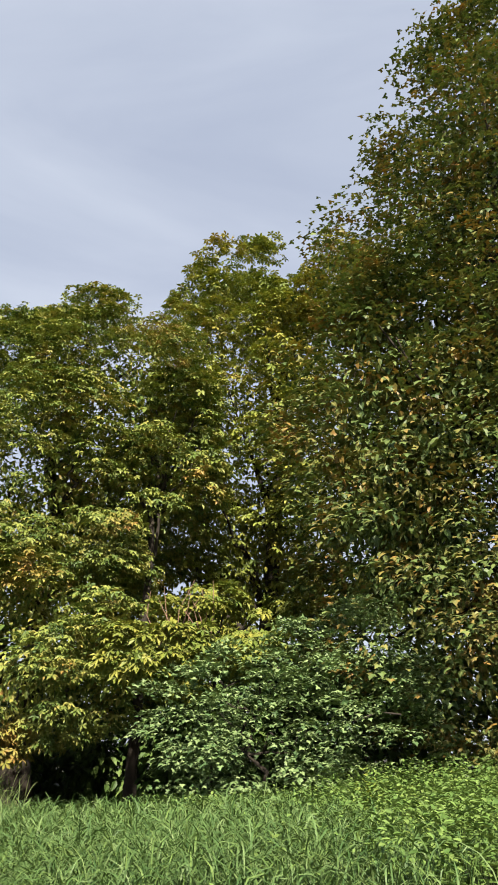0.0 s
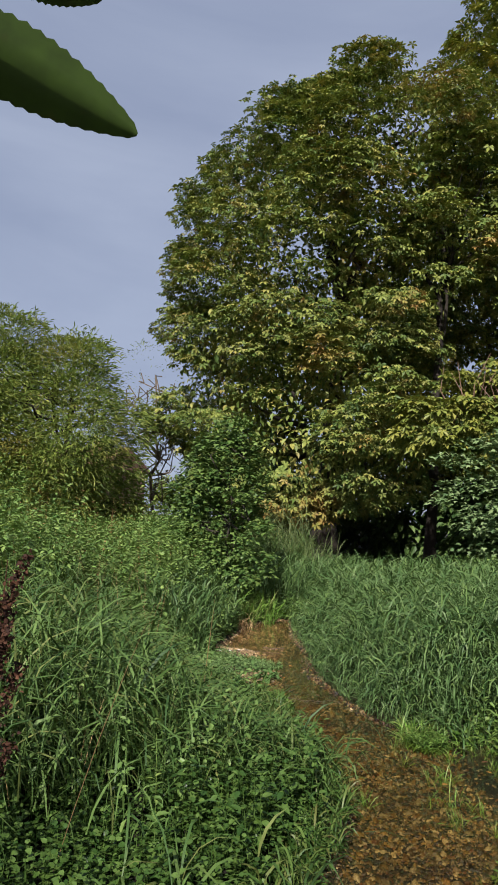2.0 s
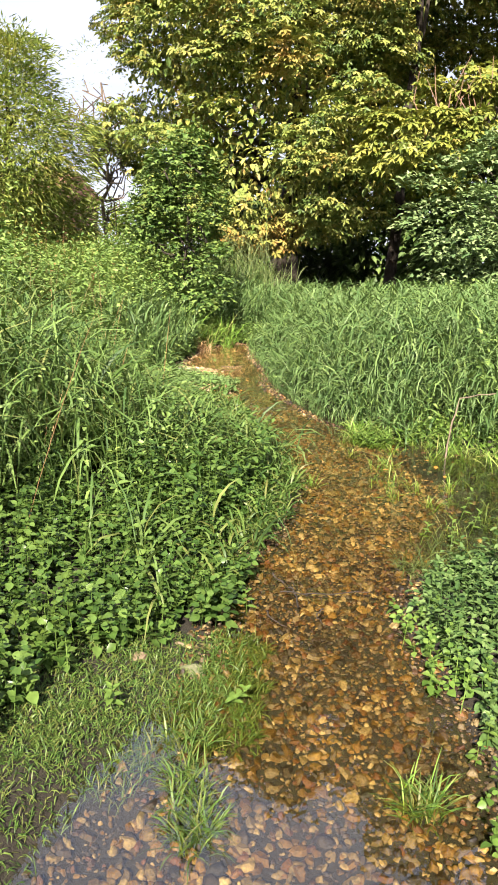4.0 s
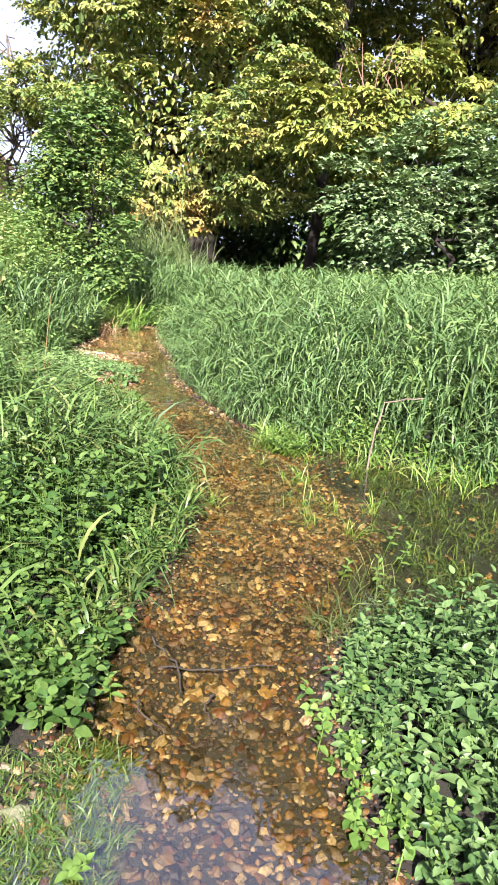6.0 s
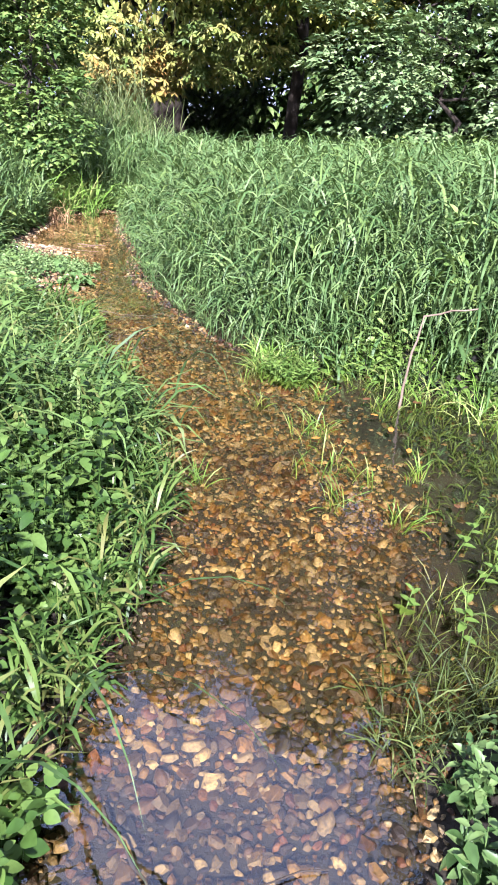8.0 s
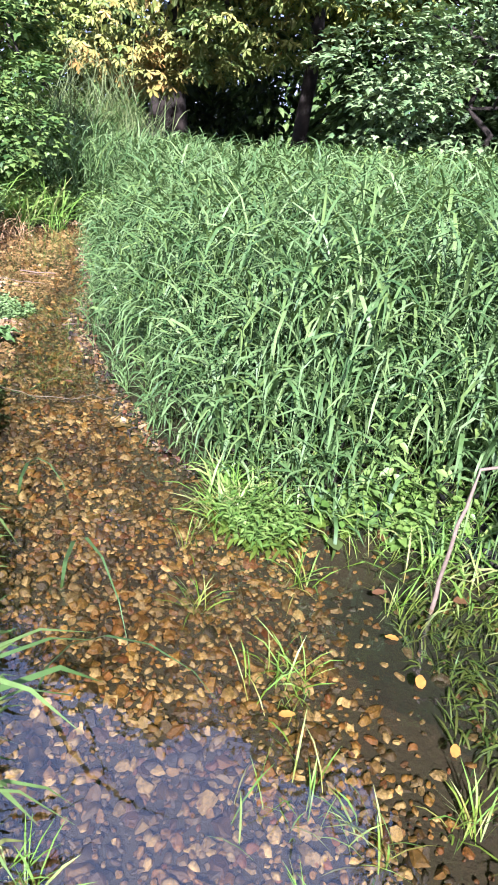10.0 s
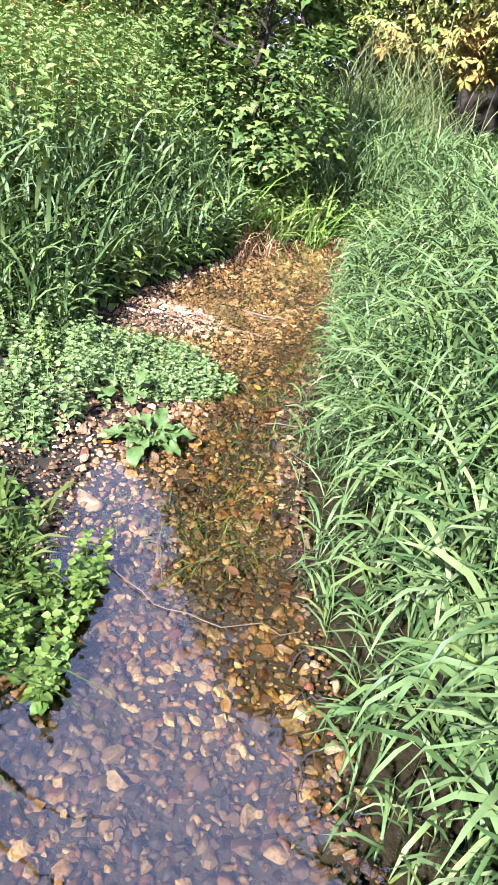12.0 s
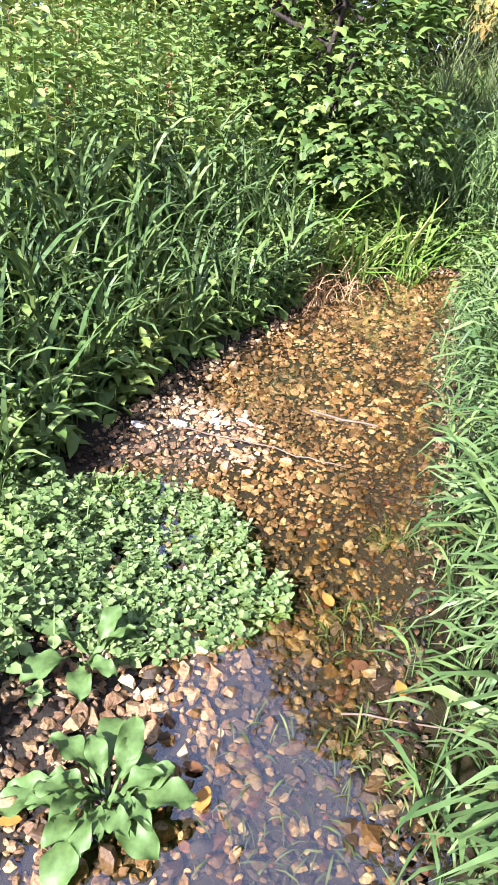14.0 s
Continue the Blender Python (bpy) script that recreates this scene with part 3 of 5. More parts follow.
tree("chestnut_tree", (-3.5, 24.3), "slim chestnut trunk at the mouth of the dark hollow", (-3.3, 24.9, 13), 0.2,
     [(-2.8, 25.0, 12.0, 1.7, 1.6, 3.2)],
     dict(clumps=90, clump_size=0.7, leaves=40, template=HAND, leaf_size=0.22, flat=0.55), M_CHESTNUT, 5, bend=0.06)
tree("sapling_tree", (-1.0, 20.2), "young chestnut with bright yellow-green leaves", (-0.9, 20.0, 6.2), 0.09,
     [(-1.7, 19.0, 4.5, 1.5, 1.0, 1.0), (0.1, 19.1, 4.9, 1.4, 1.0, 0.9), (-2.6, 19.0, 4.3, 0.8, 0.8, 0.8), (-1.0, 19.3, 5.6, 0.9, 0.7, 0.7)],
     dict(clumps=170, clump_size=0.40, leaves=34, template=HAND, leaf_size=0.21, inner=0.3), M_SAPLING, 10, bend=0.1)
tree("shrub", (0.3, 18.0), "broad green shrub with pale-sided leaves", (0.3, 18.0, 4.2), 0.08,
     [(0.7, 17.8, 2.3, 2.0, 1.5, 1.7), (-1.2, 17.9, 2.7, 1.1, 1.0, 1.3), (2.4, 17.2, 2.6, 1.5, 1.2, 1.9), (1.4, 17.6, 4.1, 0.9, 0.8, 0.8), (-0.3, 17.6, 3.7, 0.8, 0.7, 0.7), (2.9, 17.4, 4.5, 1.0, 0.8, 0.9)],
     dict(clumps=1250, clump_size=0.36, leaves=40, template=LOBED, leaf_size=0.115, inner=0.35, droop=0.2, flat=0.45), M_SHRUB, 10, bend=0.1)
tree("willow_tree", (-13.9, 19.0), "bushy willow with fine pale green leaves and twigs", (-13.7, 18.8, 6.5), 0.14,
     [(-13.8, 18.4, 4.2, 2.3, 2.2, 2.6), (-15.8, 17.4, 4.6, 2.4, 2.2, 2.9), (-12.6, 19.4, 2.0, 0.8, 0.9, 0.9)],
     dict(clumps=2600, clump_size=0.5, leaves=52, template=SLIMMER, leaf_size=0.22, inner=0.4, droop=0.1, flat=1.0), M_WILLOW, 20, bend=0.15)
tree("slender_tree", (-13.2, 23.5), "thin half-bare tree with wispy fading twigs", (-13.3, 23.2, 7.0), 0.08,
     [(-13.5, 23.2, 5.8, 1.3, 1.3, 2.0), (-12.7, 23.3, 4.8, 0.9, 1.0, 1.5)],
     dict(clumps=110, clump_size=0.4, leaves=22, template=SLIMMER, leaf_size=0.14, inner=0.5, droop=0.1, flat=1.0), M_WILLOW, 34, bend=0.15, bark=M_TWIG)
tree("bush", (-5.85, 13.4), "round dark green bush on the stream bank", (-5.85, 13.3, 3.0), 0.03,
     [(-5.9, 13.5, 1.7, 0.62, 0.6, 0.9), (-6.3, 13.4, 1.45, 0.5, 0.5, 0.85), (-5.5, 13.4, 1.3, 0.4, 0.45, 0.65), (-5.95, 13.5, 2.75, 0.36, 0.4, 0.8), (-6.3, 13.5, 2.3, 0.3, 0.35, 0.65), (-6.75, 13.7, 2.3, 0.42, 0.4, 0.8), (-5.55, 13.5, 2.2, 0.3, 0.35, 0.7), (-5.7, 13.3, 3.1, 0.2, 0.25, 0.6), (-6.15, 13.4, 3.2, 0.16, 0.2, 0.45), (-6.5, 13.4, 2.9, 0.13, 0.14, 0.45), (-5.45, 13.4, 2.7, 0.12, 0.13, 0.4), (-5.95, 13.4, 3.6, 0.11, 0.12, 0.35)],
     dict(clumps=780, back=0.9, clump_size=0.22, leaves=32, template=LOBED, leaf_size=0.09, inner=0.45, droop=0.3, flat=0.8), M_BUSH, 8, bend=0.06)
for bx, by, bz, br in ((-12.5, 37, 7, 4), (-5, 38, 8, 6), (5, 38, 9, 6), (14, 33, 9, 6.5), (-30, 38, 5, 5)):
    tree("woodland_tree", (bx, by), "woodland tree standing in the shade behind", (bx, by, bz + 4), 0.35,
         [(bx, by, bz, br, br * 0.7, bz - 0.3)],
         dict(clumps=420, clump_size=1.1, leaves=26, template=PLAIN, leaf_size=0.42, back=0.2), M_CHESTNUT_FAR, 5, group="woodland behind the chestnuts")
# Bushes added to back the hollow and close sky gaps, shade in their colour.
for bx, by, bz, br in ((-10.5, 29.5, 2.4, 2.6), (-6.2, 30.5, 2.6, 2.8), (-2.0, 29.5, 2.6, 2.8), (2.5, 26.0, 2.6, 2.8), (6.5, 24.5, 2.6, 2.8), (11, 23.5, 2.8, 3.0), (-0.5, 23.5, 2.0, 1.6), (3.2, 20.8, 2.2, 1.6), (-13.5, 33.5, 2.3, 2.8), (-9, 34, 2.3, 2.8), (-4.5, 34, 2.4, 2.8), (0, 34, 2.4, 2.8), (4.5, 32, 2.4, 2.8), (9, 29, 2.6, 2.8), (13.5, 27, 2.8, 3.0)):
    tree("undergrowth_bush", (bx, by), "added undergrowth bush, leaves coloured dark for the shaded hollow", (bx, by, bz * 1.5), 0.06,
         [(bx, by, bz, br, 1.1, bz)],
         dict(clumps=380, clump_size=0.58, leaves=14, template=PLAIN, leaf_size=0.34, back=0.3, inner=0.3), M_DARK_LEAF, 4, group="undergrowth below the trees", bend=0.05)

for bx, by, bz, br in ((-11.5, 26.5, 2.0, 2.2), (-16, 27, 2.0, 2.6), (-21, 27, 2.2, 2.8), (-26, 29, 2.2, 2.8)):
    tree("hedge_bush", (bx, by), "rambling green hedge bush beyond the bank", (bx, by, bz * 1.4), 0.06,
         [(bx, by, bz, br, 1.2, bz * 0.85)],
         dict(clumps=200, clump_size=0.5, leaves=28, template=PLAIN, leaf_size=0.2, back=0.3, inner=0.3), M_WILLOW, 5, group="hedge beyond the willow", bend=0.05)

# ---- reeds and grass ----
def reed_bed(name, label, x, y, tall, mat, leaves=5, blade=0.45, wide=0.016, rise=1.2, sag=1.5, segs=4, low=0.2, lean=0.06):
    """Stems with long arching blades set alternately on them, too many to count."""
    n = len(x)
    root = on_ground(x, y)
    root[:, 2] = np.maximum(root[:, 2], -0.05)
    tip = np.stack([rng.normal(0, lean, n), rng.normal(0, lean, n), np.ones(n)], -1)
    idx = np.repeat(np.arange(n), leaves)
    k = len(idx)
    up = (low + (1 - low) * np.tile(np.linspace(0, 0.95, leaves), n)) * rng.uniform(0.85, 1.05, k)
    at = root[idx] + tip[idx] * (tall[idx] * up)[:, None]
    ln = blade * rng.uniform(0.6, 1.3, k) * (0.6 + 0.5 * tall[idx])
    heading = np.repeat(rng.uniform(0, 2 * np.pi, n), leaves) + np.tile(np.arange(leaves) * np.pi, n) + rng.normal(0, 0.6, k)
    v, f = blades(at, ln, wide * rng.uniform(0.6, 1.4, k), heading, rise + rng.normal(0, 0.16, k), rng.uniform(0.55, 1.35, k) * sag, segs)
    sv, sf = blades(root, tall * np.linalg.norm(tip, axis=1), np.full(n, wide * 0.4), np.arctan2(tip[:, 1], tip[:, 0]), np.arctan2(1, np.hypot(tip[:, 0], tip[:, 1])), np.zeros(n), 2)
    v, f = joined([(v, f), (sv, sf)])
    ob = solid(name, v, f, mat, smooth=True)
    return tagged(ob, label, "grass", kind="stuff")


def reed_area(x, y):
    d, side = bank(x, y)
    return side & (d > 0.10 + 0.12 * smooth_step((y - 7.4) / 0.4) * smooth_step((10.2 - y) / 0.6)) & (x < 1.2 + (y - 7) * 0.05 + rng.normal(0, 0.5, len(x))) & (y > 6.3)


def reed_heights(x, y):
    """Low at the waterline and at the trampled corner, tall inside the bed."""
    d, _ = bank(x, y)
    corner = np.exp(-((x + 0.6) ** 2 + (y - 7.2) ** 2) / 0.35)
    ok = rng.random(len(x)) > corner * 0.93
    return x[ok], y[ok], (0.26 + 0.52 * smooth_step((d[ok] - 0.05) / 0.9)) * rng.uniform(0.85, 1.12, ok.sum()) * (1 - 0.45 * corner[ok])


x, y, tall = reed_heights(*scatter(13500, -5.2, 2.6, 6.4, 12.0, reed_area))
reed_bed("reed_bed", "dense bed of arching pale green reed grass", x, y, tall, M_REED, 6, 0.52, 0.0155, rise=1.3, sag=2.6, segs=4)
x, y, tall = reed_heights(*scatter(8000, -5.4, 3.0, 12.0, 18.5, reed_area))
reed_bed("reed_bed", "far side of the dense pale green reed bed", x, y, tall, M_REED, 4, 0.52, 0.019, rise=1.3, sag=2.5, segs=3)


def left_grass(x, y):
    d, side = bank(x, y)
    edge = np.clip((5.3 - y) * 1.3, 0.0, 1.55)
    return (~side) & ((d > edge + 0.55 * smooth_step((y - 5.6) / 0.6)) | ((rng.random(len(x)) < 0.10) & (d > 0.15) & (y > 3.0))) & ~((((x + 3.6) / 0.95) ** 2 + ((y - 8.6) / 1.1) ** 2) < 1)


x, y = scatter(6600, -6.5, -0.9, 1.5, 9.3, left_grass)
d, _ = bank(x, y)
far_low = smooth_step((y - 5.0) / 1.2)
tall = 0.2 - 0.08 * far_low + 0.55 * smooth_step((d - 0.1 - 0.6 * far_low) / 2.0)
reed_bed("bank_grass", "tangled long green grass on the stream bank", x, y, tall * rng.uniform(0.7, 1.2, len(x)), M_GRASS, 5, 0.66, 0.0135, sag=2.2)
x, y = scatter(2500, -8.0, -4.3, 9.0, 12.4, lambda x, y: (~bank(x, y)[1]) & (bank(x, y)[0] > 0.02) & (bank(x, y)[0] < 1.1))
d, _ = bank(x, y)
reed_bed("bank_reeds", "tall broad-bladed reeds along the far bank", x, y, (0.36 + 0.36 * smooth_step(d / 0.8)) * rng.uniform(0.6, 1.25, len(x)), M_REED, 5, 0.42, 0.0185, rise=1.38, sag=1.6, low=0.25)
x, y = scatter(2600, -7.0, -3.2, 13.9, 18.2, lambda x, y: (bank(x, y)[0] > 0.05) & ((x + 4.4) ** 2 / 1.7 + (y - 15.0) ** 2 / 2.2 < 1))
reed_bed("grass_tussock", "high tussock of green grass at the bend", x, y, rng.uniform(0.6, 0.95, len(x)), M_REED, 6, 0.42, 0.015, sag=1.7)
x, y = scatter(1500, -7.6, -2.6, 14.9, 19.2, lambda x, y: (bank(x, y)[0] > 0.4) & (x < -2.6 - 0.35 * (19.2 - y) + 1.6) & ((x + 5.9) ** 2 + (y - 13.4) ** 2 > 1.2))
reed_bed("rough_grass", "rough green grass behind the tussock", x, y, rng.uniform(0.35, 0.7, len(x)), M_GRASS, 4, 0.5, 0.018, sag=1.9, segs=3)
x, y = scatter(150, -6.6, -4.6, 15.4, 18.0, lambda x, y: (x + 5.6) ** 2 + (y - 16.8) ** 2 < 1.2)
reed_bed("pale_grass", "pale feathery tall grass behind the bush", x, y, rng.uniform(0.9, 1.4, len(x)), M_PALE, 6, 0.6, 0.010, sag=0.9)
x, y = scatter(9000, -5.4, 1.6, 6.3, 13.8, lambda x, y: (np.abs(bank(x, y)[0] - 0.08) < 0.14) & bank(x, y)[1])
reed_bed("fringe_grass", "short fresh grass fringing the waterline", x, y, rng.uniform(0.06, 0.22, len(x)), M_REED, 3, 0.28, 0.009, sag=1.8, segs=3)
x, y = scatter(6000, -3.2, -1.1, 3.2, 8.0, lambda x, y: (np.abs(bank(x, y)[0] - 0.04) < 0.1) & ~bank(x, y)[1])
reed_bed("left_fringe", "short grass overhanging the bank foot", x, y, rng.uniform(0.05, 0.18, len(x)), M_FRINGE, 3, 0.26, 0.011, sag=1.8, segs=3)
x, y = scatter(13000, -14.0, 12.0, -7.0, 19.0, lambda x, y: (bank(x, y)[0] > 0.25) & (((y < 6.6 + 0.5 * np.sin(x)) & (x > 1.3 + 0.3 * np.sin(3 * y))) | ((y < 0.6) & (x < 0)) | ((x < -6.2 + 0.4 * np.sin(2 * y)) & (y < 6.4 + 0.5 * np.sin(1.3 * x))) | (x < -12.5) | (x > 9.0)))
reed_bed("meadow_grass", "rough green meadow grass round the stream", x, y, rng.uniform(0.2, 0.45, len(x)), M_GRASS, 3, 0.6, 0.055, sag=1.7, segs=2)
# short grass and weed mats in the shallows
def tuft_patch(name, label, spots, mat, per, tall, wide, sag=1.2):
    n = len(spots) * per
    idx = np.repeat(np.arange(len(spots)), per)
    sp = np.array(spots)
    a, r = rng.uniform(0, 6.28, n), np.sqrt(rng.random(n)) * sp[idx, 2]
    x, y = sp[idx, 0] + r * np.cos(a), sp[idx, 1] + r * np.sin(a)
    root = on_ground(x, y)
    v, f = blades(root, tall * rng.uniform(0.5, 1.3, n) + np.maximum(0, -root[:, 2]), wide * rng.uniform(0.6, 1.3, n), rng.uniform(0, 6.28, n), rng.uniform(0.7, 1.45, n), rng.uniform(0.3, 1.3, n) * sag, 3)
    return tagged(solid(name, v, f, mat, smooth=True), label, "grass", kind="stuff")


tuft_patch("shallow_grass", "small bright green grass tufts standing in the water",
           [(-0.86, 5.84, 0.16), (-0.6, 5.8, 0.07), (-0.45, 5.4, 0.04), (-0.73, 5.5, 0.06), (-1.37, 5.43, 0.06), (-1.4, 7.02, 0.12), (-0.36, 5.9, 0.05), (-0.55, 6.8, 0.05), (-0.68, 7.1, 0.1), (-0.94, 6.87, 0.06), (-0.92, 6.25, 0.12), (-0.88, 6.34, 0.1), (-4.17, 9.6, 0.09), (-4.15, 9.63, 0.07), (-4.2, 9.57, 0.07), (-1.26, 6.57, 0.03), (-0.25, 4.9, 0.1), (-0.22, 2.3, 0.08)],
           M_LUSH, 24, 0.12, 0.005)
tuft_patch("weed_tuft", "dense dark green grass tuft rising from the pool",
           [(-0.88, 1.98, 0.08), (-0.84, 1.9, 0.06), (-0.94, 2.1, 0.07), (-1.02, 2.28, 0.08), (-0.2, 2.28, 0.07)], M_FRINGE, 130, 0.085, 0.005, 1.3)
tuft_patch("corner_grass", "trampled yellowish grass at the corner of the reed bed",
           [(-0.9, 7.5, 0.35), (-1.25, 7.55, 0.25), (-0.5, 7.4, 0.3), (-1.3, 7.25, 0.12), (-0.3, 7.1, 0.25), (0.2, 6.85, 0.3)], M_LUSH, 190, 0.20, 0.009, 1.6)
tuft_patch("weed_mat", "low olive-green weed mat along the shallow edge",
           [(-1.15, 2.5, 0.25), (-1.2, 2.75, 0.22), (-1.45, 2.75, 0.25), (-1.5, 2.4, 0.3), (-1.7, 2.7, 0.25), (-1.7, 1.9, 0.35), (-1.45, 1.5, 0.3), (-0.98, 2.45, 0.18), (-1.08, 2.95, 0.15), (-1.55, 2.05, 0.2), (-1.02, 2.7, 0.15), (-1.3, 2.1, 0.2), (-1.45, 1.8, 0.25), (-1.25, 2.35, 0.25), (-2.0, 2.3, 0.35), (-1.35, 2.55, 0.25), (-1.9, 1.6, 0.35), (-1.75, 2.25, 0.3), (-1.55, 1.3, 0.3), (-1.5, 2.2, 0.25)],
           M_FRINGE, 760, 0.042, 0.004, 2.0)
tuft_patch("tangled_weed", "thin olive water weed tangled over the inlet edge",
           [(-0.35, 4.3, 0.2), (-0.28, 4.6, 0.22), (-0.4, 4.1, 0.13), (-0.15, 4.45, 0.18)], M_ALGAE, 130, 0.13, 0.004, 2.2)
tuft_patch("inlet_weed", "dark green weed growing under the still inlet",
           [(0.0, 5.6, 0.35), (0.3, 6.1, 0.4), (-0.1, 6.3, 0.3), (0.6, 5.7, 0.35), (0.7, 6.3, 0.35), (0.1, 5.1, 0.25), (-0.3, 6.7, 0.25)], M_MURK, 260, 0.05, 0.007, 2.4)
tuft_patch("waterweed", "trailing green weed under the clear water",
           [(-3.02, 9.1, 0.22), (-2.75, 8.75, 0.2), (-3.2, 9.66, 0.14), (-2.9, 9.35, 0.14), (-3.3, 10.2, 0.12), (-2.6, 8.45, 0.16), (-2.9, 8.3, 0.25)], M_ALGAE, 110, 0.06, 0.0045, 2.6)
tuft_patch("yellow_sedge", "yellow-green broad sedge blades at the far bank",
           [(-5.2, 12.95, 0.12), (-5.35, 12.6, 0.15), (-5.0, 13.4, 0.15)], M_LUSH, 40, 0.75, 0.02, 1.4)
tuft_patch("dead_stalks", "tangle of dead brown stalks at the waterline",
           [(-5.15, 12.55, 0.22), (-5.1, 12.2, 0.12)], M_DRY, 90, 0.3, 0.007, 1.6)


def dry_stems(name, label, x, y, tall, mat):
    root = on_ground(x, y)
    n = len(x)
    v, f = blades(root, tall, np.full(n, 0.0045), rng.uniform(0, 6.28, n), rng.uniform(1.2, 1.57, n), rng.uniform(0, 0.5, n), 4)
    return tagged(solid(name, v, f, mat), label, "grass", kind="stuff")


x, y = scatter(330, -8.5, -2.0, 3.2, 14.0, lambda x, y: (~bank(x, y)[1]) & (bank(x, y)[0] > 0.9))
dry_stems("dry_stalks", "dry straw-brown stalks standing among the grass", x, y, rng.uniform(0.5, 1.5, len(x)), M_DRY)

# ---- leafy herbs ----
def herb_stand(name, label, x, y, tall, mat, pairs=6, leaf=0.09, template=OVAL, category="plants", tilt=0.15, spread=0.5, kind="stuff", floor=0.15):
    """Upright stems with leaves in crossed pairs."""
    n = len(x)
    root = on_ground(x, y)
    root[:, 2] = np.maximum(root[:, 2], -0.03)
    lean = np.stack([rng.normal(0, tilt, n), rng.normal(0, tilt, n), np.ones(n)], -1)
    idx = np.repeat(np.arange(n), pairs * 2)
    k = len(idx)
    lev = np.tile(np.repeat(np.linspace(floor, 1.0, pairs), 2), n) * rng.uniform(0.93, 1.04, k)
    at = root[idx] + lean[idx] * (tall[idx] * lev)[:, None]
    a = np.repeat(rng.uniform(0, 6.28, n), pairs * 2) + np.tile(np.repeat(np.arange(pairs) * 1.57, 2) + np.tile([0, np.pi], pairs), n) + rng.normal(0, 0.35, k)
    ahead = np.stack([np.cos(a), np.sin(a), spread * (lev - 0.55) * 1.6 + rng.normal(0, 0.38, k)], -1)
    up = np.stack([rng.normal(0, 0.3, k), rng.normal(0, 0.3, k), np.ones(k)], -1)
    size = leaf * rng.uniform(0.65, 1.25, k) * (1.15 - 0.55 * lev)
    bits = [place(template, frames_of(ahead, up), at, size)]
    bits.append(blades(root, tall, np.full(n, 0.004), np.arctan2(lean[:, 1], lean[:, 0]), np.full(n, 1.45), np.zeros(n), 3))
    v, f = joined(bits)
    ob = solid(name, v, f, mat, smooth=True)
    return tagged(ob, label, category, kind=kind)


def nettle_area(x, y):
    d, side = bank(x, y)
    return side & (d > 0.5) & (x > 0.6 + rng.normal(0, 0.7, len(x)))


NETTLE_LEAF = plain_leaf(0.25, 0.08, 0.2)
x, y = scatter(3200, -0.5, 9.5, 7.2, 17.5, nettle_area)
herb_stand("nettles", "dense stand of green nettles on the sloping meadow", x, y, rng.uniform(0.95, 1.4, len(x)) * (0.7 + 0.3 * smooth_step((x - 0.3) / 1.5)), M_NETTLE, 7, 0.135, NETTLE_LEAF, floor=0.3)
x, y = scatter(1100, -3.5, 2.5, 14.5, 17.6, lambda x, y: x > -2.6 + (17.6 - y) * 0.8)
herb_stand("meadow_herbs", "leafy green weeds at the foot of the shrub", x, y, rng.uniform(0.6, 1.1, len(x)), M_NETTLE, 5, 0.16, PLAIN)
x, y = scatter(60, -0.9, 0.2, 7.3, 8.2, lambda x, y: bank(x, y)[0] > 0.1)
herb_stand("corner_nettles", "young nettles at the corner of the reeds", x, y, rng.uniform(0.3, 0.55, len(x)), M_NETTLE, 6, 0.085, NETTLE_LEAF)
x, y = scatter(260, -0.95, 0.6, 6.85, 7.4, lambda x, y: bank(x, y)[0] > -0.05)
herb_stand("brooklime", "bright low brooklime at the water's edge", x, y, rng.uniform(0.08, 0.18, len(x)), M_BRIGHT, 4, 0.06, ROUND)
x, y = scatter(240, -1.4, -0.9, 6.95, 7.4, lambda x, y: (x + 1.14) ** 2 + (y - 7.15) ** 2 < 0.032)
herb_stand("starwort", "bright yellow-green rosette cushion in the shallows", x, y, rng.uniform(0.06, 0.14, len(x)), M_BRIGHT, 4, 0.06, oval_leaf(0.16, 0.05, 0.15))

x, y = scatter(6000, -13.0, -5.0, 6.0, 18.0, lambda x, y: (bank(x, y)[0] > np.where(y < 9.3, 2.4, 0.55)) & ((x + 5.85) ** 2 + (y - 13.4) ** 2 > 0.25) & ~((x > -7.6) & (y > 14.2)))
patch = np.sin(x * 1.7 + 1.0) * np.sin(y * 1.3 + x * 0.4)
tall = rng.uniform(0.85, 1.4, len(x)) * (1 + 0.3 * patch) * (1.25 - 0.6 * smooth_step((-6.6 - x) / 2.2)) * (0.75 + 0.3 * smooth_step((bank(x, y)[0] - 0.5) / 1.0))
kind_ = (rng.random(len(x)) + 0.25 * patch) > 0.45
herb_stand("bank_herbs", "tall yellow-green weeds and brambles on the bank", x[kind_], y[kind_], tall[kind_], M_HERB, 8, 0.11, NETTLE_LEAF, floor=0.3)
herb_stand("bank_nettles", "tall mid-green nettles mixed with the bank weeds", x[~kind_], y[~kind_], tall[~kind_], M_NETTLE, 8, 0.12, NETTLE_LEAF, floor=0.3)
x, y = scatter(120, -12.0, -5.0, 6.5, 15.0, lambda x, y: bank(x, y)[0] > 1.0)
herb_stand("rusty_stalks", "dead rust-brown flower stalks above the weeds", x, y, rng.uniform(1.1, 1.8, len(x)), M_RUST, 9, 0.05, PLAIN, floor=0.55)
x, y = scatter(1900, -7.0, -4.4, 9.2, 13.4, lambda x, y: (~bank(x, y)[1]) & (bank(x, y)[0] > 0.02) & (bank(x, y)[0] < 1.5))
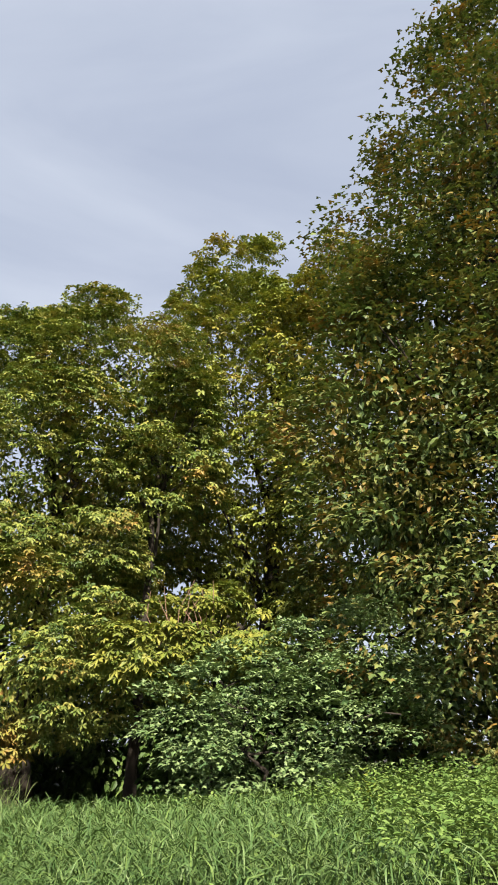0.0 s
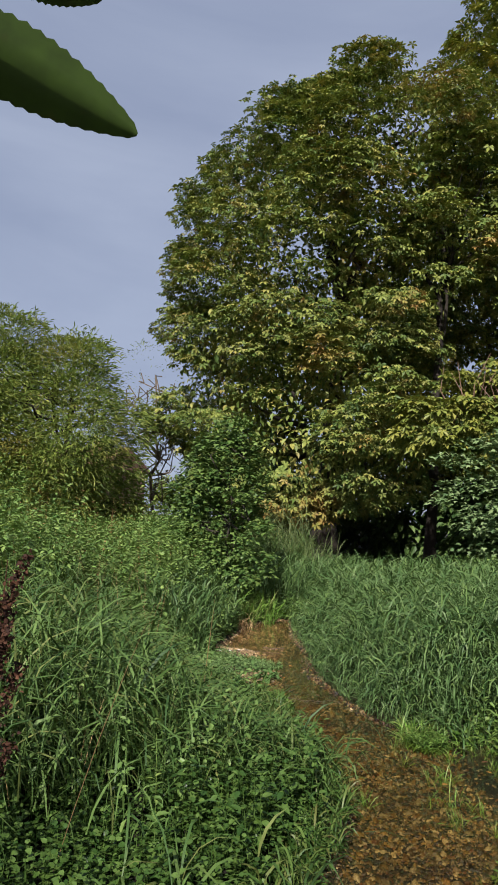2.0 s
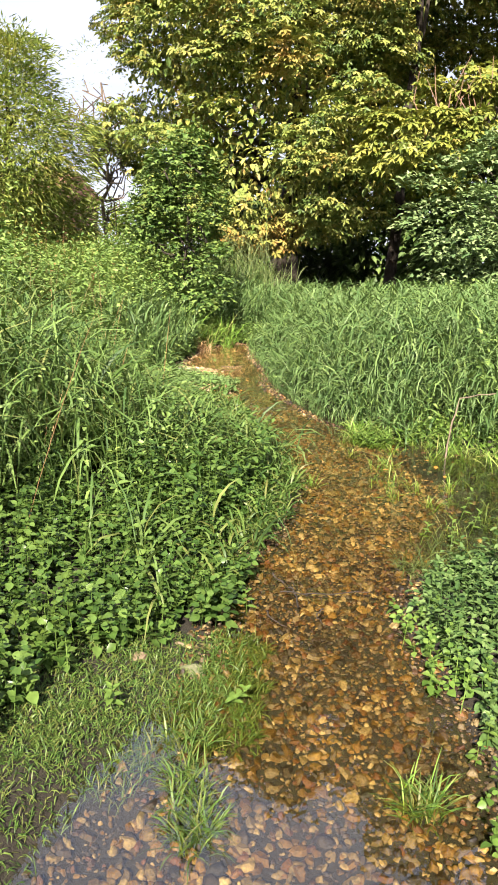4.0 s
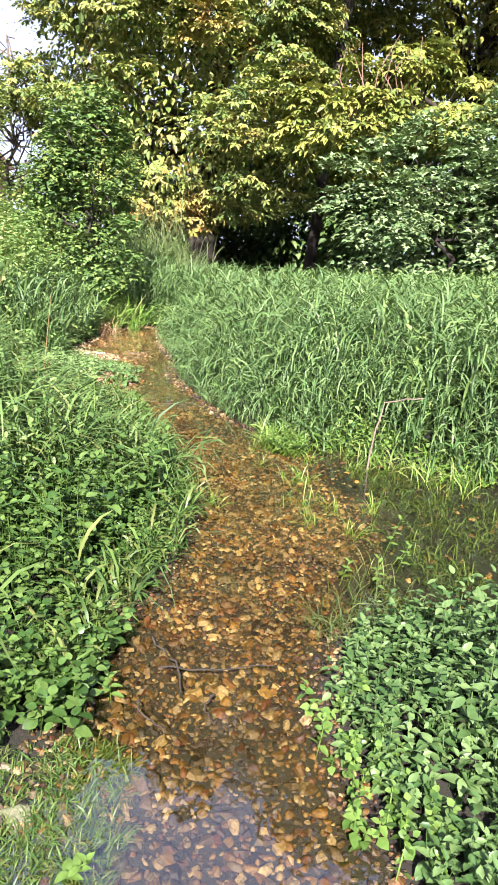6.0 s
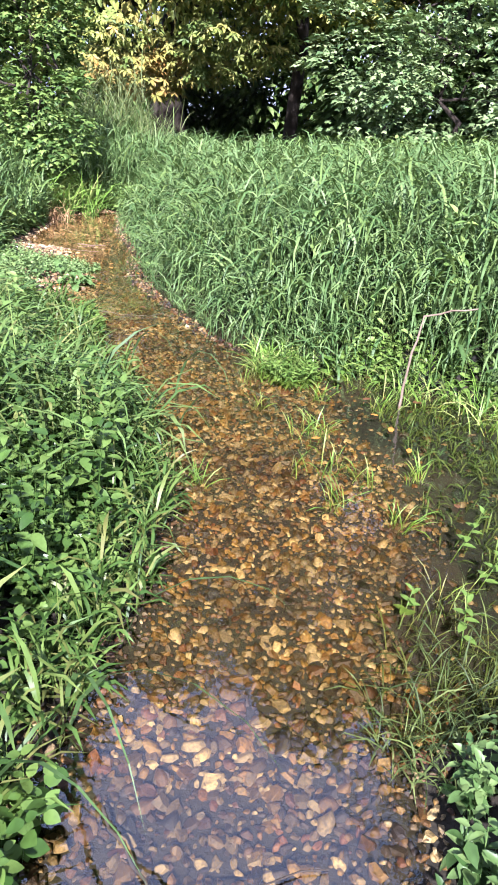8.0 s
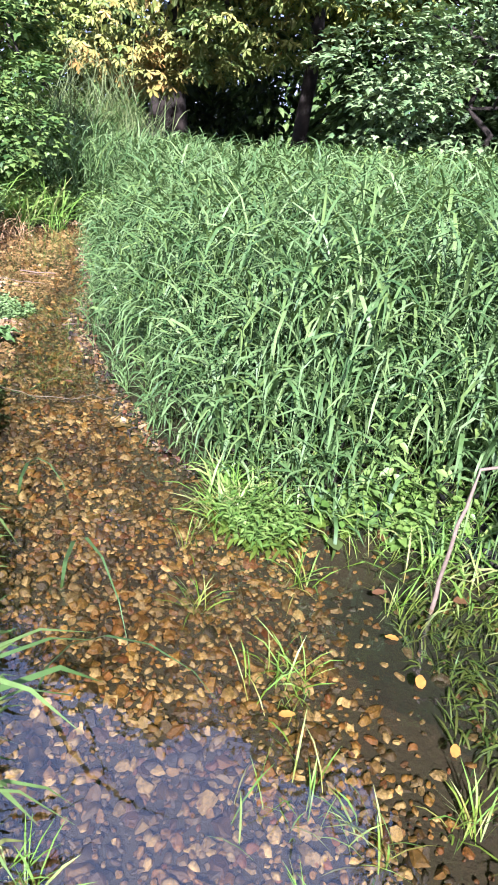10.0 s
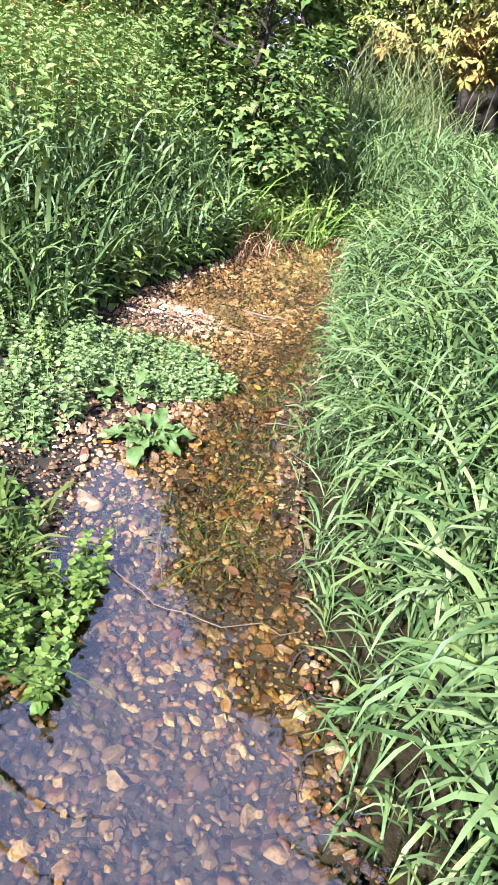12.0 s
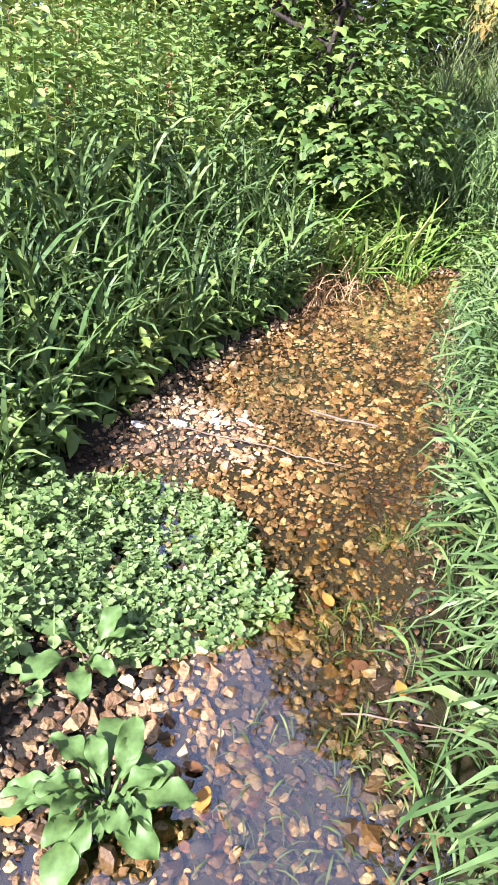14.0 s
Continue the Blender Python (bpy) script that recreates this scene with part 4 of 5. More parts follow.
herb_stand("bank_weeds", "fresh green nettle-like weeds among the bank reeds", x, y, rng.uniform(0.22, 0.62, len(x)) * (0.7 + 0.6 * smooth_step(bank(x, y)[0])), M_NETTLE, 6, 0.105, NETTLE_LEAF)
x, y = scatter(420, -6.2, -2.0, 3.6, 9.0, lambda x, y: (~bank(x, y)[1]) & (bank(x, y)[0] > 0.6))
herb_stand("grass_weeds", "leafy weeds growing through the bank grass", x, y, rng.uniform(0.4, 0.9, len(x)), M_NETTLE, 6, 0.075, NETTLE_LEAF)

x, y = scatter(3500, -3.6, -0.8, 1.4, 4.9, lambda x, y: (~bank(x, y)[1]) & (bank(x, y)[0] > 0.08 + 0.34 * smooth_step((2.9 - y) / 0.5)) & (bank(x, y)[0] < 1.9))
herb_stand("water_mint", "low bright green round-leaved plants beside the stream", x, y, rng.uniform(0.08, 0.30, len(x)) * (0.4 + 0.6 * smooth_step(bank(x, y)[0] / 0.35)) * (1 + 0.3 * np.sin(3.1 * x) * np.sin(2.7 * y + x)) * (1 + 0.35 * smooth_step((bank(x, y)[0] - 0.6) / 1.2)), M_ROUND, 4, 0.055, ROUND, floor=0.35)
x, y = scatter(2900, -3.4, -1.1, 4.3, 8.1, lambda x, y: (~bank(x, y)[1]) & (bank(x, y)[0] > 0.03) & (bank(x, y)[0] < 0.85))
herb_stand("bank_mint", "leafy mint hanging over the bank edge", x, y, rng.uniform(0.12, 0.34, len(x)) * (0.45 + 0.55 * smooth_step((bank(x, y)[0] - 0.05) / 0.35)) * (1 - 0.45 * smooth_step((y - 5.8) / 0.6)), M_ROUND, 5, 0.060, PLAIN, floor=0.2)
x, y = scatter(90, -2.3, -1.5, 3.9, 5.6, lambda x, y: (~bank(x, y)[1]) & (bank(x, y)[0] > 0.15))
herb_stand("edge_nettles", "young broad-leaved nettles on the bank edge", x, y, rng.uniform(0.3, 0.55, len(x)), M_ROUND, 5, 0.075, FULL, floor=0.4)
x, y = scatter(170, -1.4, -1.0, 3.0, 3.7, lambda x, y: np.abs(bank(x, y)[0]) < 0.12)
herb_stand("edge_cress", "pale round cress leaves at the waterline", x, y, rng.uniform(0.10, 0.2, len(x)), M_ROUND, 3, 0.060, FULL_ROUND, floor=0.5)
x, y = scatter(420, -0.7, 0.6, 1.6, 3.7, lambda x, y: bank(x, y)[1] & (np.abs(bank(x, y)[0] - 0.04) < 0.13))
herb_stand("edge_plants", "small bright green sprawling plants along the waterline", x, y, rng.uniform(0.05, 0.16, len(x)), M_BRIGHT, 4, 0.042, ROUND, floor=0.3)
x, y = scatter(1100, -0.5, 1.6, 2.4, 4.3, lambda x, y: bank(x, y)[1] & (bank(x, y)[0] > 0.02))
herb_stand("mint_undergrowth", "low shaded mint leaves under the taller stems", x, y, rng.uniform(0.08, 0.2, len(x)), M_MINT, 4, 0.055, PLAIN, floor=0.3)
x, y = scatter(520, -0.5, 1.3, 2.6, 4.7, lambda x, y: bank(x, y)[1] & (bank(x, y)[0] > 0.02) & (y < 4.25))
herb_stand("mint_clump", "lush green mint with pointed leaves at the water", x, y, (0.07 + 0.36 * smooth_step(bank(x, y)[0] / 0.8)) * rng.uniform(0.55, 1.3, len(x)), M_MINT, 6, 0.066, FULL, floor=0.25, tilt=0.25, spread=0.9)
x, y = scatter(5200, -5.2, -3.1, 8.4, 10.2, lambda x, y: (((x + 3.9) / 0.52) ** 2 + ((y - 9.42) / 0.42) ** 2 < 1 + 0.3 * np.sin(9 * x) * np.sin(8 * y)) & (x < -3.38))
herb_stand("watercress", "low mat of dark green watercress on the gravel", x, y, rng.uniform(0.02, 0.09, len(x)), M_CRESS, 4, 0.036, PLAIN_ROUND, floor=0.35)
x, y = scatter(2600, -5.2, -3.0, 7.2, 9.5, lambda x, y: (bank(x, y)[0] > -0.5) & (~bank(x, y)[1]) & (x < -3.55 - 0.25 * (y - 8.6)) & (np.sin(5 * x + 1) * np.sin(6 * y) > -0.55))
herb_stand("bar_cress", "sprawling cress and seedlings on the muddy bar", x, y, rng.uniform(0.03, 0.22, len(x)), M_CRESS, 4, 0.042, PLAIN_ROUND, floor=0.3)
x, y = scatter(150, -2.95, -2.55, 7.5, 8.2, lambda x, y: (np.abs(bank(x, y)[0]) < 0.3))
herb_stand("floating_cress", "fresh green cress sprigs rising from the water", x, y, rng.uniform(0.06, 0.14, len(x)), M_BRIGHT, 4, 0.045, ROUND, floor=0.4)
x, y = scatter(1500, -6.4, -3.9, 12.7, 14.9, lambda x, y: bank(x, y)[0] > 0.0)
herb_stand("bend_herbs", "low leafy plants where the stream bends", x, y, rng.uniform(0.15, 0.45, len(x)), M_NETTLE, 5, 0.10, PLAIN)

for px_, py_, ph_ in ((-0.24, 5.22, 0.30), (-0.16, 5.02, 0.2), (-0.25, 4.62, 0.24), (-0.45, 4.72, 0.12), (-1.0, 2.55, 0.1), (-1.33, 2.28, 0.12), (-1.15, 3.32, 0.16)):
    sprig = base("water_sprig", (px_, py_, float(height(px_, py_))), "single leafy sprig rising from the shallows", "plant", "sprigs in the shallows")
    tip_ = np.array((rng.normal(0, 0.05), rng.normal(0, 0.05), ph_))
    v, f = tube([(0, 0, -0.01), tip_ * 0.5, tip_], [0.0028, 0.0022, 0.0012], 5)
    solid("stem", v, f, M_BRIGHT, sprig, smooth=True)
    for i in range(9):
        u_, a_ = 0.35 + 0.65 * i / 8, 2.2 * i + rng.normal(0, 0.3)
        v, f = place(FULL, frames_of(np.array([[math.cos(a_), math.sin(a_), 0.2 + 0.8 * u_ * (i > 5)]]), np.array([[0.0, 0.0, 1.0]])), (tip_ * u_)[None], np.array([0.065 - 0.03 * u_]))
        solid("leaf", v, f, M_BRIGHT, sprig, smooth=True)

# ---- single plants and small things ----
def broad_leaf(length, wide, arch, wave, teeth=0.0, n=10, seed=0, stalk=0.0):
    """A broad leaf blade with a sunken rib and a wavy margin, along y from the origin."""
    r = np.random.default_rng(seed)
    ph = r.uniform(0, 6.28)
    v, f = [], []
    for i in range(n + 1):
        u = i / n
        w = wide * (math.sin(math.pi * min(1.0, u * 0.93 + 0.05) ** 0.85) ** 0.8 + 0.03) if i < n else 0.001
        if stalk and i < n:
            w = wide * 0.1 if u < stalk else wide * (math.sin(math.pi * ((u - stalk) / (1 - stalk) * 0.93 + 0.05)) ** 0.7)
        w *= 1 + teeth * (i % 2)
        a = arch * u
        yy, zz = length * u * math.cos(a * 0.6), length * (0.55 * u - arch * 0.55 * u * u)
        for s_ in (-1, -0.5, 0, 0.5, 1):
            z = zz + abs(s_) * w * 0.35 + (abs(s_) == 1) * wave * math.sin(u * 17 + ph + s_)
            v.append((s_ * w, yy, z))
    for i in range(n):
        for q in range(4):
            p0 = i * 5 + q
            f += [(p0, p0 + 1, p0 + 6), (p0, p0 + 6, p0 + 5)]
    return np.array(v), np.array(f)


def dock_plant(at, leaves, reach, label):
    at = (at[0], at[1], max(0.0, float(height(at[0], at[1]))))
    top = base("dock_plant", at, label, "plant", "dock plants on the bar")
    for i in range(leaves):
        a = 2.4 * i + rng.normal(0, 0.2)
        ln = reach * rng.uniform(0.75, 1.1) * (1.0 - 0.14 * (i % 3))
        v, f = broad_leaf(ln, ln * 0.15, rng.uniform(0.7, 1.15), 0.011, seed=i, n=16, stalk=0.34)
        ob = solid("leaf", v, f, M_DOCK, top, smooth=True)
        ob.matrix_basis = pose(0.02 * math.cos(a), 0.02 * math.sin(a), 0.015, rng.uniform(-12, 4) + 15 * (i % 3), rng.uniform(-20, 20), math.degrees(a))
    v, f = tube([(0, 0, -0.04), (0, 0, 0.03)], [0.014, 0.008], 6)
    solid("crown_root", v, f, M_TWIG, top)
    return top


dock_plant((-3.30, 8.78), 24, 0.23, "broad-leaved dock rosette on wet gravel")
dock_plant((-3.62, 9.02), 9, 0.25, "small dock with drooping leaves by the cress")

# overhanging branch beside the path, leaf colour darkened for its backlit shade
young = base("overhanging_tree", (-3.2, -1.4, float(height(-3.2, -1.4))), "young tree with a serrated-leaved branch reaching over", "tree")
b0 = np.array(young.location)
v, f = tube(wander((0, 0, -0.1), (-0.2, -0.1, 3.6), 7, 0.04), np.linspace(0.06, 0.02, 7), 8)
solid("trunk", v, f, M_BARK, young, smooth=True)
v, f = tube(np.array([(-3.25, -1.42, 1.9), (-2.4, -0.8, 2.3), (-1.5, -0.1, 2.42), (-0.95, 0.20, 2.34), (-0.56, 0.36, 2.22)]) - b0, (0.03, 0.02, 0.012, 0.006, 0.002), 6)
solid("limb", v, f, M_TWIG, young, smooth=True)
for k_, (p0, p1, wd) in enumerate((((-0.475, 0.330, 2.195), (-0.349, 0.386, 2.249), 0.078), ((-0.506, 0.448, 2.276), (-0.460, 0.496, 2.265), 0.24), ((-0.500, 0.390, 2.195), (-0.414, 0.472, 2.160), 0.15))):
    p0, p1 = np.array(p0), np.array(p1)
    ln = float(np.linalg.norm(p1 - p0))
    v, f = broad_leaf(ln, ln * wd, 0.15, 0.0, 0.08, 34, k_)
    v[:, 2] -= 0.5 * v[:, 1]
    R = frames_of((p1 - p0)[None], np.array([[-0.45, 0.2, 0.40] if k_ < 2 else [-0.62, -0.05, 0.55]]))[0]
    solid("leaf", v @ R.T + p0 - b0, f, M_HANG_SHADED, young, smooth=True)
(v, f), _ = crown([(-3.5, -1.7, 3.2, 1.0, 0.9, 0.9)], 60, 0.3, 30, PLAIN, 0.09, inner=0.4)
solid("crown", v - b0, f, M_HANG_SHADED, young)

# rusty dock seed head standing in the grass
rust = base("dock_seedhead", (-2.48, 2.83, float(height(-2.48, 2.83))), "dry rust-brown dock stalk thick with seeds", "plant")
r0 = np.array(rust.location)
v, f = tube([(0, 0, -0.05), (0.01, 0, 0.7), (0.03, 0.02, 1.72 - r0[2])], [0.008, 0.006, 0.002], 6)
solid("stalk", v, f, M_SEED, rust)
for i in range(9):
    z0 = 0.55 + i * 0.1
    a = 2.4 * i
    p0, p1 = np.array((0.02, 0.01, z0)), np.array((0.02 + 0.11 * math.cos(a), 0.01 + 0.11 * math.sin(a), z0 + 0.26))
    n = 260
    u = rng.random((n, 1))
    at = p0 + (p1 - p0) * u + rng.normal(0, 0.016, (n, 3))
    v, f = place(PLAIN_ROUND, frames_of(rng.normal(0, 1, (n, 3)), rng.normal(0, 1, (n, 3))), at, rng.uniform(0.014, 0.028, n))
    tagged(solid("seed_spray", v, f, M_SEED, rust), kind="stuff")
for sx_, sy_, tall_ in ((-6.0, 11.6, 0.75), (-5.6, 11.1, 0.6), (-6.6, 12.3, 1.2), (-6.3, 10.6, 1.1)):
    copy = base("dry_seedhead", (sx_, sy_, float(height(sx_, sy_))), "dry reddish-brown seed stalk among bank weeds", "plant", "dry seed stalks on the bank")
    v, f = tube([(0, 0, -0.05), (0.02, 0, tall_ * 0.6), (0.03, 0.03, tall_)], [0.005, 0.004, 0.002], 5)
    solid("stalk", v, f, M_DRY, copy)
    n = 160
    at = np.stack([rng.normal(0.025, 0.018, n), rng.normal(0.02, 0.018, n), tall_ * rng.uniform(0.55, 1.0, n)], -1)
    v, f = place(PLAIN_ROUND, frames_of(rng.normal(0, 1, (n, 3)), rng.normal(0, 1, (n, 3))), at, rng.uniform(0.012, 0.022, n))
    tagged(solid("seed_spray", v, f, M_RUST, copy), kind="stuff")


for sx_, sy_, tall_ in ((-0.72, 9.5, 1.12), (-0.55, 9.4, 0.92), (-0.85, 9.75, 0.95), (-1.15, 9.6, 0.86), (-0.62, 9.8, 0.98), (-0.4, 9.6, 0.96), (-1.02, 9.3, 0.80), (-0.2, 9.9, 0.95), (-1.5, 10.0, 0.85), (0.1, 9.5, 0.92)):
    plume = base("reed_plume", (sx_, sy_, float(height(sx_, sy_))), "dark green unopened seed plume above the reeds", "plant", "dark plumes in the reed bed")
    lean_ = rng.normal(0, 0.06, 2)
    v, f = tube([(0, 0, -0.05), (lean_[0] * 0.5, lean_[1] * 0.5, tall_ * 0.6), (lean_[0], lean_[1], tall_ * 0.82)], [0.004, 0.003, 0.002], 5)
    solid("stalk", v, f, M_REED, plume)
    n = 70
    u = rng.random(n)
    at = np.stack([lean_[0] * (0.8 + 0.4 * u) + rng.normal(0, 0.007, n) * (1 - 0.6 * u), lean_[1] * (0.8 + 0.4 * u) + rng.normal(0, 0.007, n) * (1 - 0.6 * u), tall_ * (0.78 + 0.26 * u)], -1)
    v, f = place(SLIM, frames_of(np.stack([rng.normal(0, 0.25, n), rng.normal(0, 0.25, n), np.ones(n)], -1), rng.normal(0, 1, (n, 3))), at, rng.uniform(0.03, 0.06, n))
    tagged(solid("seed_spray", v, f, M_DARK_LEAF, plume), kind="stuff")


# dead twigs, a snapped reed, sticks in the water
def stick(name, points, r0_, r1_, mat, label):
    at = points[0]
    ob = base(name, at, label, "twig")
    P = np.array(points, float) - np.array(at)
    dense = np.concatenate([P[:1]] + [P[i] + (P[i + 1] - P[i]) * np.linspace(0.25, 1, 4)[:, None] for i in range(len(P) - 1)])
    dense[1:-1] += rng.normal(0, 0.006, (len(dense) - 2, 3))
    v, f = tube(dense, np.linspace(r0_, r1_, len(dense)), 6)
    solid("stem", v, f, mat, ob, smooth=True)
    return ob


stick("drowned_reed", [(-2.83, 8.28, -0.012), (-2.76, 8.2, -0.010), (-2.67, 8.12, -0.012)], 0.004, 0.002, M_STRAW, "pale drowned grass stem under the water")
stick("drowned_reed", [(-2.65, 8.41, -0.012), (-2.64, 8.3, -0.008), (-2.62, 8.21, -0.012)], 0.004, 0.002, M_STRAW, "pale drowned grass stem under the water")
stick("floating_stem", [(-2.66, 8.07, 0.004), (-2.66, 8.22, 0.006), (-2.61, 8.35, 0.004)], 0.004, 0.002, M_ALGAE, "long pale green blade drifting on the pool")
stick("broken_reed", [(-0.44, 6.80, -0.02), (-0.42, 6.85, 0.25), (-0.38, 6.93, 0.53), (-0.06, 7.03, 0.59)], 0.009, 0.005, M_TWIG, "snapped pinkish-brown reed stem at the pool")
stick("sunken_twig", [(-1.05, 3.55, 0.004), (-0.85, 3.6, 0.006), (-0.62, 3.72, 0.008)], 0.004, 0.002, M_BARK, "dark thin twig lying in the water")
stick("sunken_twig", [(-1.15, 3.75, 0.004), (-1.0, 3.6, 0.003), (-0.92, 3.42, 0.004)], 0.005, 0.003, M_BARK, "dark thin twig lying in the water")
for tx_, ty_, th_ in ((-2.12, 8.18, -2.2), (-2.02, 8.02, -2.6), (-1.95, 7.86, -1.9), (-2.35, 8.62, -2.4), (-1.05, 3.32, -1.2), (-0.8, 3.45, -1.8)):
    stick("sunken_twig", [(tx_, ty_, 0.004), (tx_ + 0.08 * math.cos(th_), ty_ + 0.08 * math.sin(th_), 0.008), (tx_ + 0.17 * math.cos(th_ + 0.5), ty_ + 0.17 * math.sin(th_ + 0.5), 0.003)], 0.004, 0.002, M_BARK, "dark thin twig lying in the water")
stick("fallen_twig", [(-4.55, 10.1, 0.02), (-4.25, 10.2, 0.03), (-3.9, 10.35, 0.02), (-3.7, 10.42, 0.015)], 0.004, 0.002, M_TWIG, "pale bent twig lying on the gravel bar")
stick("fallen_twig", [(-4.1, 10.75, 0.015), (-3.8, 10.85, 0.015)], 0.006, 0.005, M_TWIG, "short pale stick lying on the gravel")
stick("floating_stem", [(-2.85, 8.05, 0.008), (-2.62, 8.0, 0.006), (-2.4, 8.05, 0.008), (-2.2, 8.2, 0.012)], 0.0022, 0.0015, M_STRAW, "curved pale stem floating on the stream")
stick("floating_stem", [(-3.05, 9.35, 0.01), (-2.8, 9.5, 0.02), (-2.62, 9.7, 0.04)], 0.003, 0.002, M_TWIG, "thin dark stem trailing over the water")
for k_ in range(13):
    x0_, z0_ = -2.2 + 0.115 * k_ + rng.normal(0, 0.06), 4.7 + rng.uniform(-0.2, 0.3)
    lean_, rise_ = rng.normal(0.05, 0.28), rng.uniform(0.7, 1.5)
    stick("dead_branch", [(x0_, 18.5, z0_), (x0_ + 0.45 * lean_ + rng.normal(0, 0.06), 18.2, z0_ + 0.5 * rise_), (x0_ + lean_, 18.05, z0_ + rise_)], 0.018, 0.005, M_PINK, "bare pinkish dead branch above the sapling")

# long blades bending over the water
for bx, by, bz, head, ln in ((-1.32, 3.95, 0.22, -0.35, 0.62), (-1.35, 4.0, 0.25, -0.9, 0.55), (-1.4, 3.7, 0.2, -0.5, 0.5), (-1.30, 4.3, 0.2, 0.1, 0.5), (-1.6, 6.0, 0.2, -0.2, 0.6), (-2.2, 7.05, 0.15, -0.7, 0.55), (-1.75, 6.5, 0.3, -0.9, 0.7), (-2.72, 7.30, 0.2, 0.15, 0.55), (-2.70, 7.38, 0.15, 0.3, 0.45), (-2.66, 7.22, 0.1, -0.1, 0.5)):
    e = base("leaning_reed", (bx, by, float(height(bx, by))), "single long reed blade bowed over the stream", "plant", "reed blades over the water")
    v, f = blades(np.array([[0, 0, 0.0]]), np.array([ln + bz]), np.array([0.016]), np.array([head]), np.array([1.35]), np.array([2.3]), 6)
    solid("blade", v, f, M_REED, e)

# fallen leaves
for k_, (lx, ly, sz_, mat_) in enumerate(((-0.49, 6.35, 0.06, M_YELLOW), (-0.56, 6.57, 0.05, M_YELLOW), (-0.84, 7.14, 0.11, M_ALGAE), (-0.66, 6.81, 0.06, M_LITTER), (-0.62, 7.2, 0.10, M_LITTER), (-0.3, 6.9, 0.08, M_LITTER), (-2.66, 8.66, 0.06, M_LITTER), (-2.74, 9.17, 0.06, M_LITTER), (-3.29, 9.68, 0.06, M_YELLOW), (-3.09, 9.55, 0.07, M_LITTER), (-3.4, 9.9, 0.05, M_YELLOW), (-0.4, 6.1, 0.05, M_YELLOW), (-2.5, 8.3, 0.06, M_LITTER), (-0.2, 5.6, 0.05, M_LITTER), (-0.9, 6.1, 0.05, M_YELLOW), (-3.14, 8.92, 0.06, M_YELLOW), (-3.2, 9.0, 0.05, M_LITTER), (-3.05, 8.62, 0.05, M_LITTER), (-3.42, 8.62, 0.05, M_YELLOW), (-2.95, 9.5, 0.06, M_YELLOW))):
    z_ = max(0.006, float(height(lx, ly)) + 0.012)
    e = base("fallen_leaf", (lx, ly, z_), "fallen brown leaf at the waterline" if mat_ is M_LITTER else "fallen yellowing leaf on the shallow water", "leaf", "fallen leaves")
    v, f = broad_leaf(sz_, sz_ * 0.28, 0.5, 0.003, seed=k_)
    v[:, 2] *= 0.35
    ob = solid("blade", v, f, mat_, e, smooth=True)
    ob.rotation_euler = (0, 0, 1.7 * k_)

# larger loose stones; the white ones hold sun highlights in their colour
for k_, (lx, ly, sz_, mat_) in enumerate(((-1.18, 2.69, 0.075, M_MOSS), (-1.39, 2.62, 0.05, M_PALESTONE), (-3.19, 8.29, 0.075, M_PALESTONE), (-3.0, 8.15, 0.045, M_PALESTONE), (-4.33, 10.34, 0.05, M_WHITE), (-4.42, 10.2, 0.045, M_WHITE), (-4.25, 10.45, 0.04, M_WHITE), (-4.5, 10.05, 0.04, M_WHITE), (-1.3, 2.85, 0.035, M_PALESTONE), (-2.66, 8.62, 0.055, M_PALESTONE))):
    e = base("rock", (lx, ly, float(height(lx, ly))), "mossy flat rock at the stream edge" if mat_ is M_MOSS else ("white flint on the gravel, its white painting a sun highlight" if mat_ is M_WHITE else "pale tan flat flint in the shallows"), "rock", "larger loose rocks")
    r = np.random.default_rng(k_ + 40)
    bm = bmesh.new()
    bmesh.ops.create_icosphere(bm, subdivisions=3, radius=1.0)
    v = np.array([q.co for q in bm.verts])
    f = np.array([[q.index for q in pp.verts] for pp in bm.faces])
    bm.free()
    for _ in range(10):
        nrm = unit(r.normal(0, 1, 3))
        v = v - np.maximum(0, v @ nrm - r.uniform(0.5, 0.8))[:, None] * nrm
    solid("stone_body", v * sz_ * np.array([1.1, 0.8, 0.4]), f, mat_, e)

# far house behind the willow
def box(x0, x1, y0, y1, z0, z1):
    v = np.array([(x, y, z) for x in (x0, x1) for y in (y0, y1) for z in (z0, z1)], float)
    f = np.array([(0, 1, 3), (0, 3, 2), (4, 6, 7), (4, 7, 5), (0, 4, 5), (0, 5, 1), (2, 3, 7), (2, 7, 6), (0, 2, 6), (0, 6, 4), (1, 5, 7), (1, 7, 3)])
    return v, f


house = base("house", (-30.6, 43, float(height(-30.6, 43))), "small pinkish brick house half hidden by willows", "house")
solid("wall", *box(-4, 4, -3, 3, -0.3, 3.9), M_BRICK, house)
solid("roof", np.array([(-4.4, -3.4, 3.8), (4.4, -3.4, 3.8), (-4.4, 3.4, 3.8), (4.4, 3.4, 3.8), (-4.4, 0, 5.4), (4.4, 0, 5.4)], float), np.array([(0, 1, 5), (0, 5, 4), (2, 4, 5), (2, 5, 3), (0, 4, 2), (1, 3, 5), (0, 2, 3), (0, 3, 1)]), M_ROOF, house)
solid("chimney", *box(1.8, 2.4, -0.4, 0.4, 4.4, 6.0), M_BRICK, house)
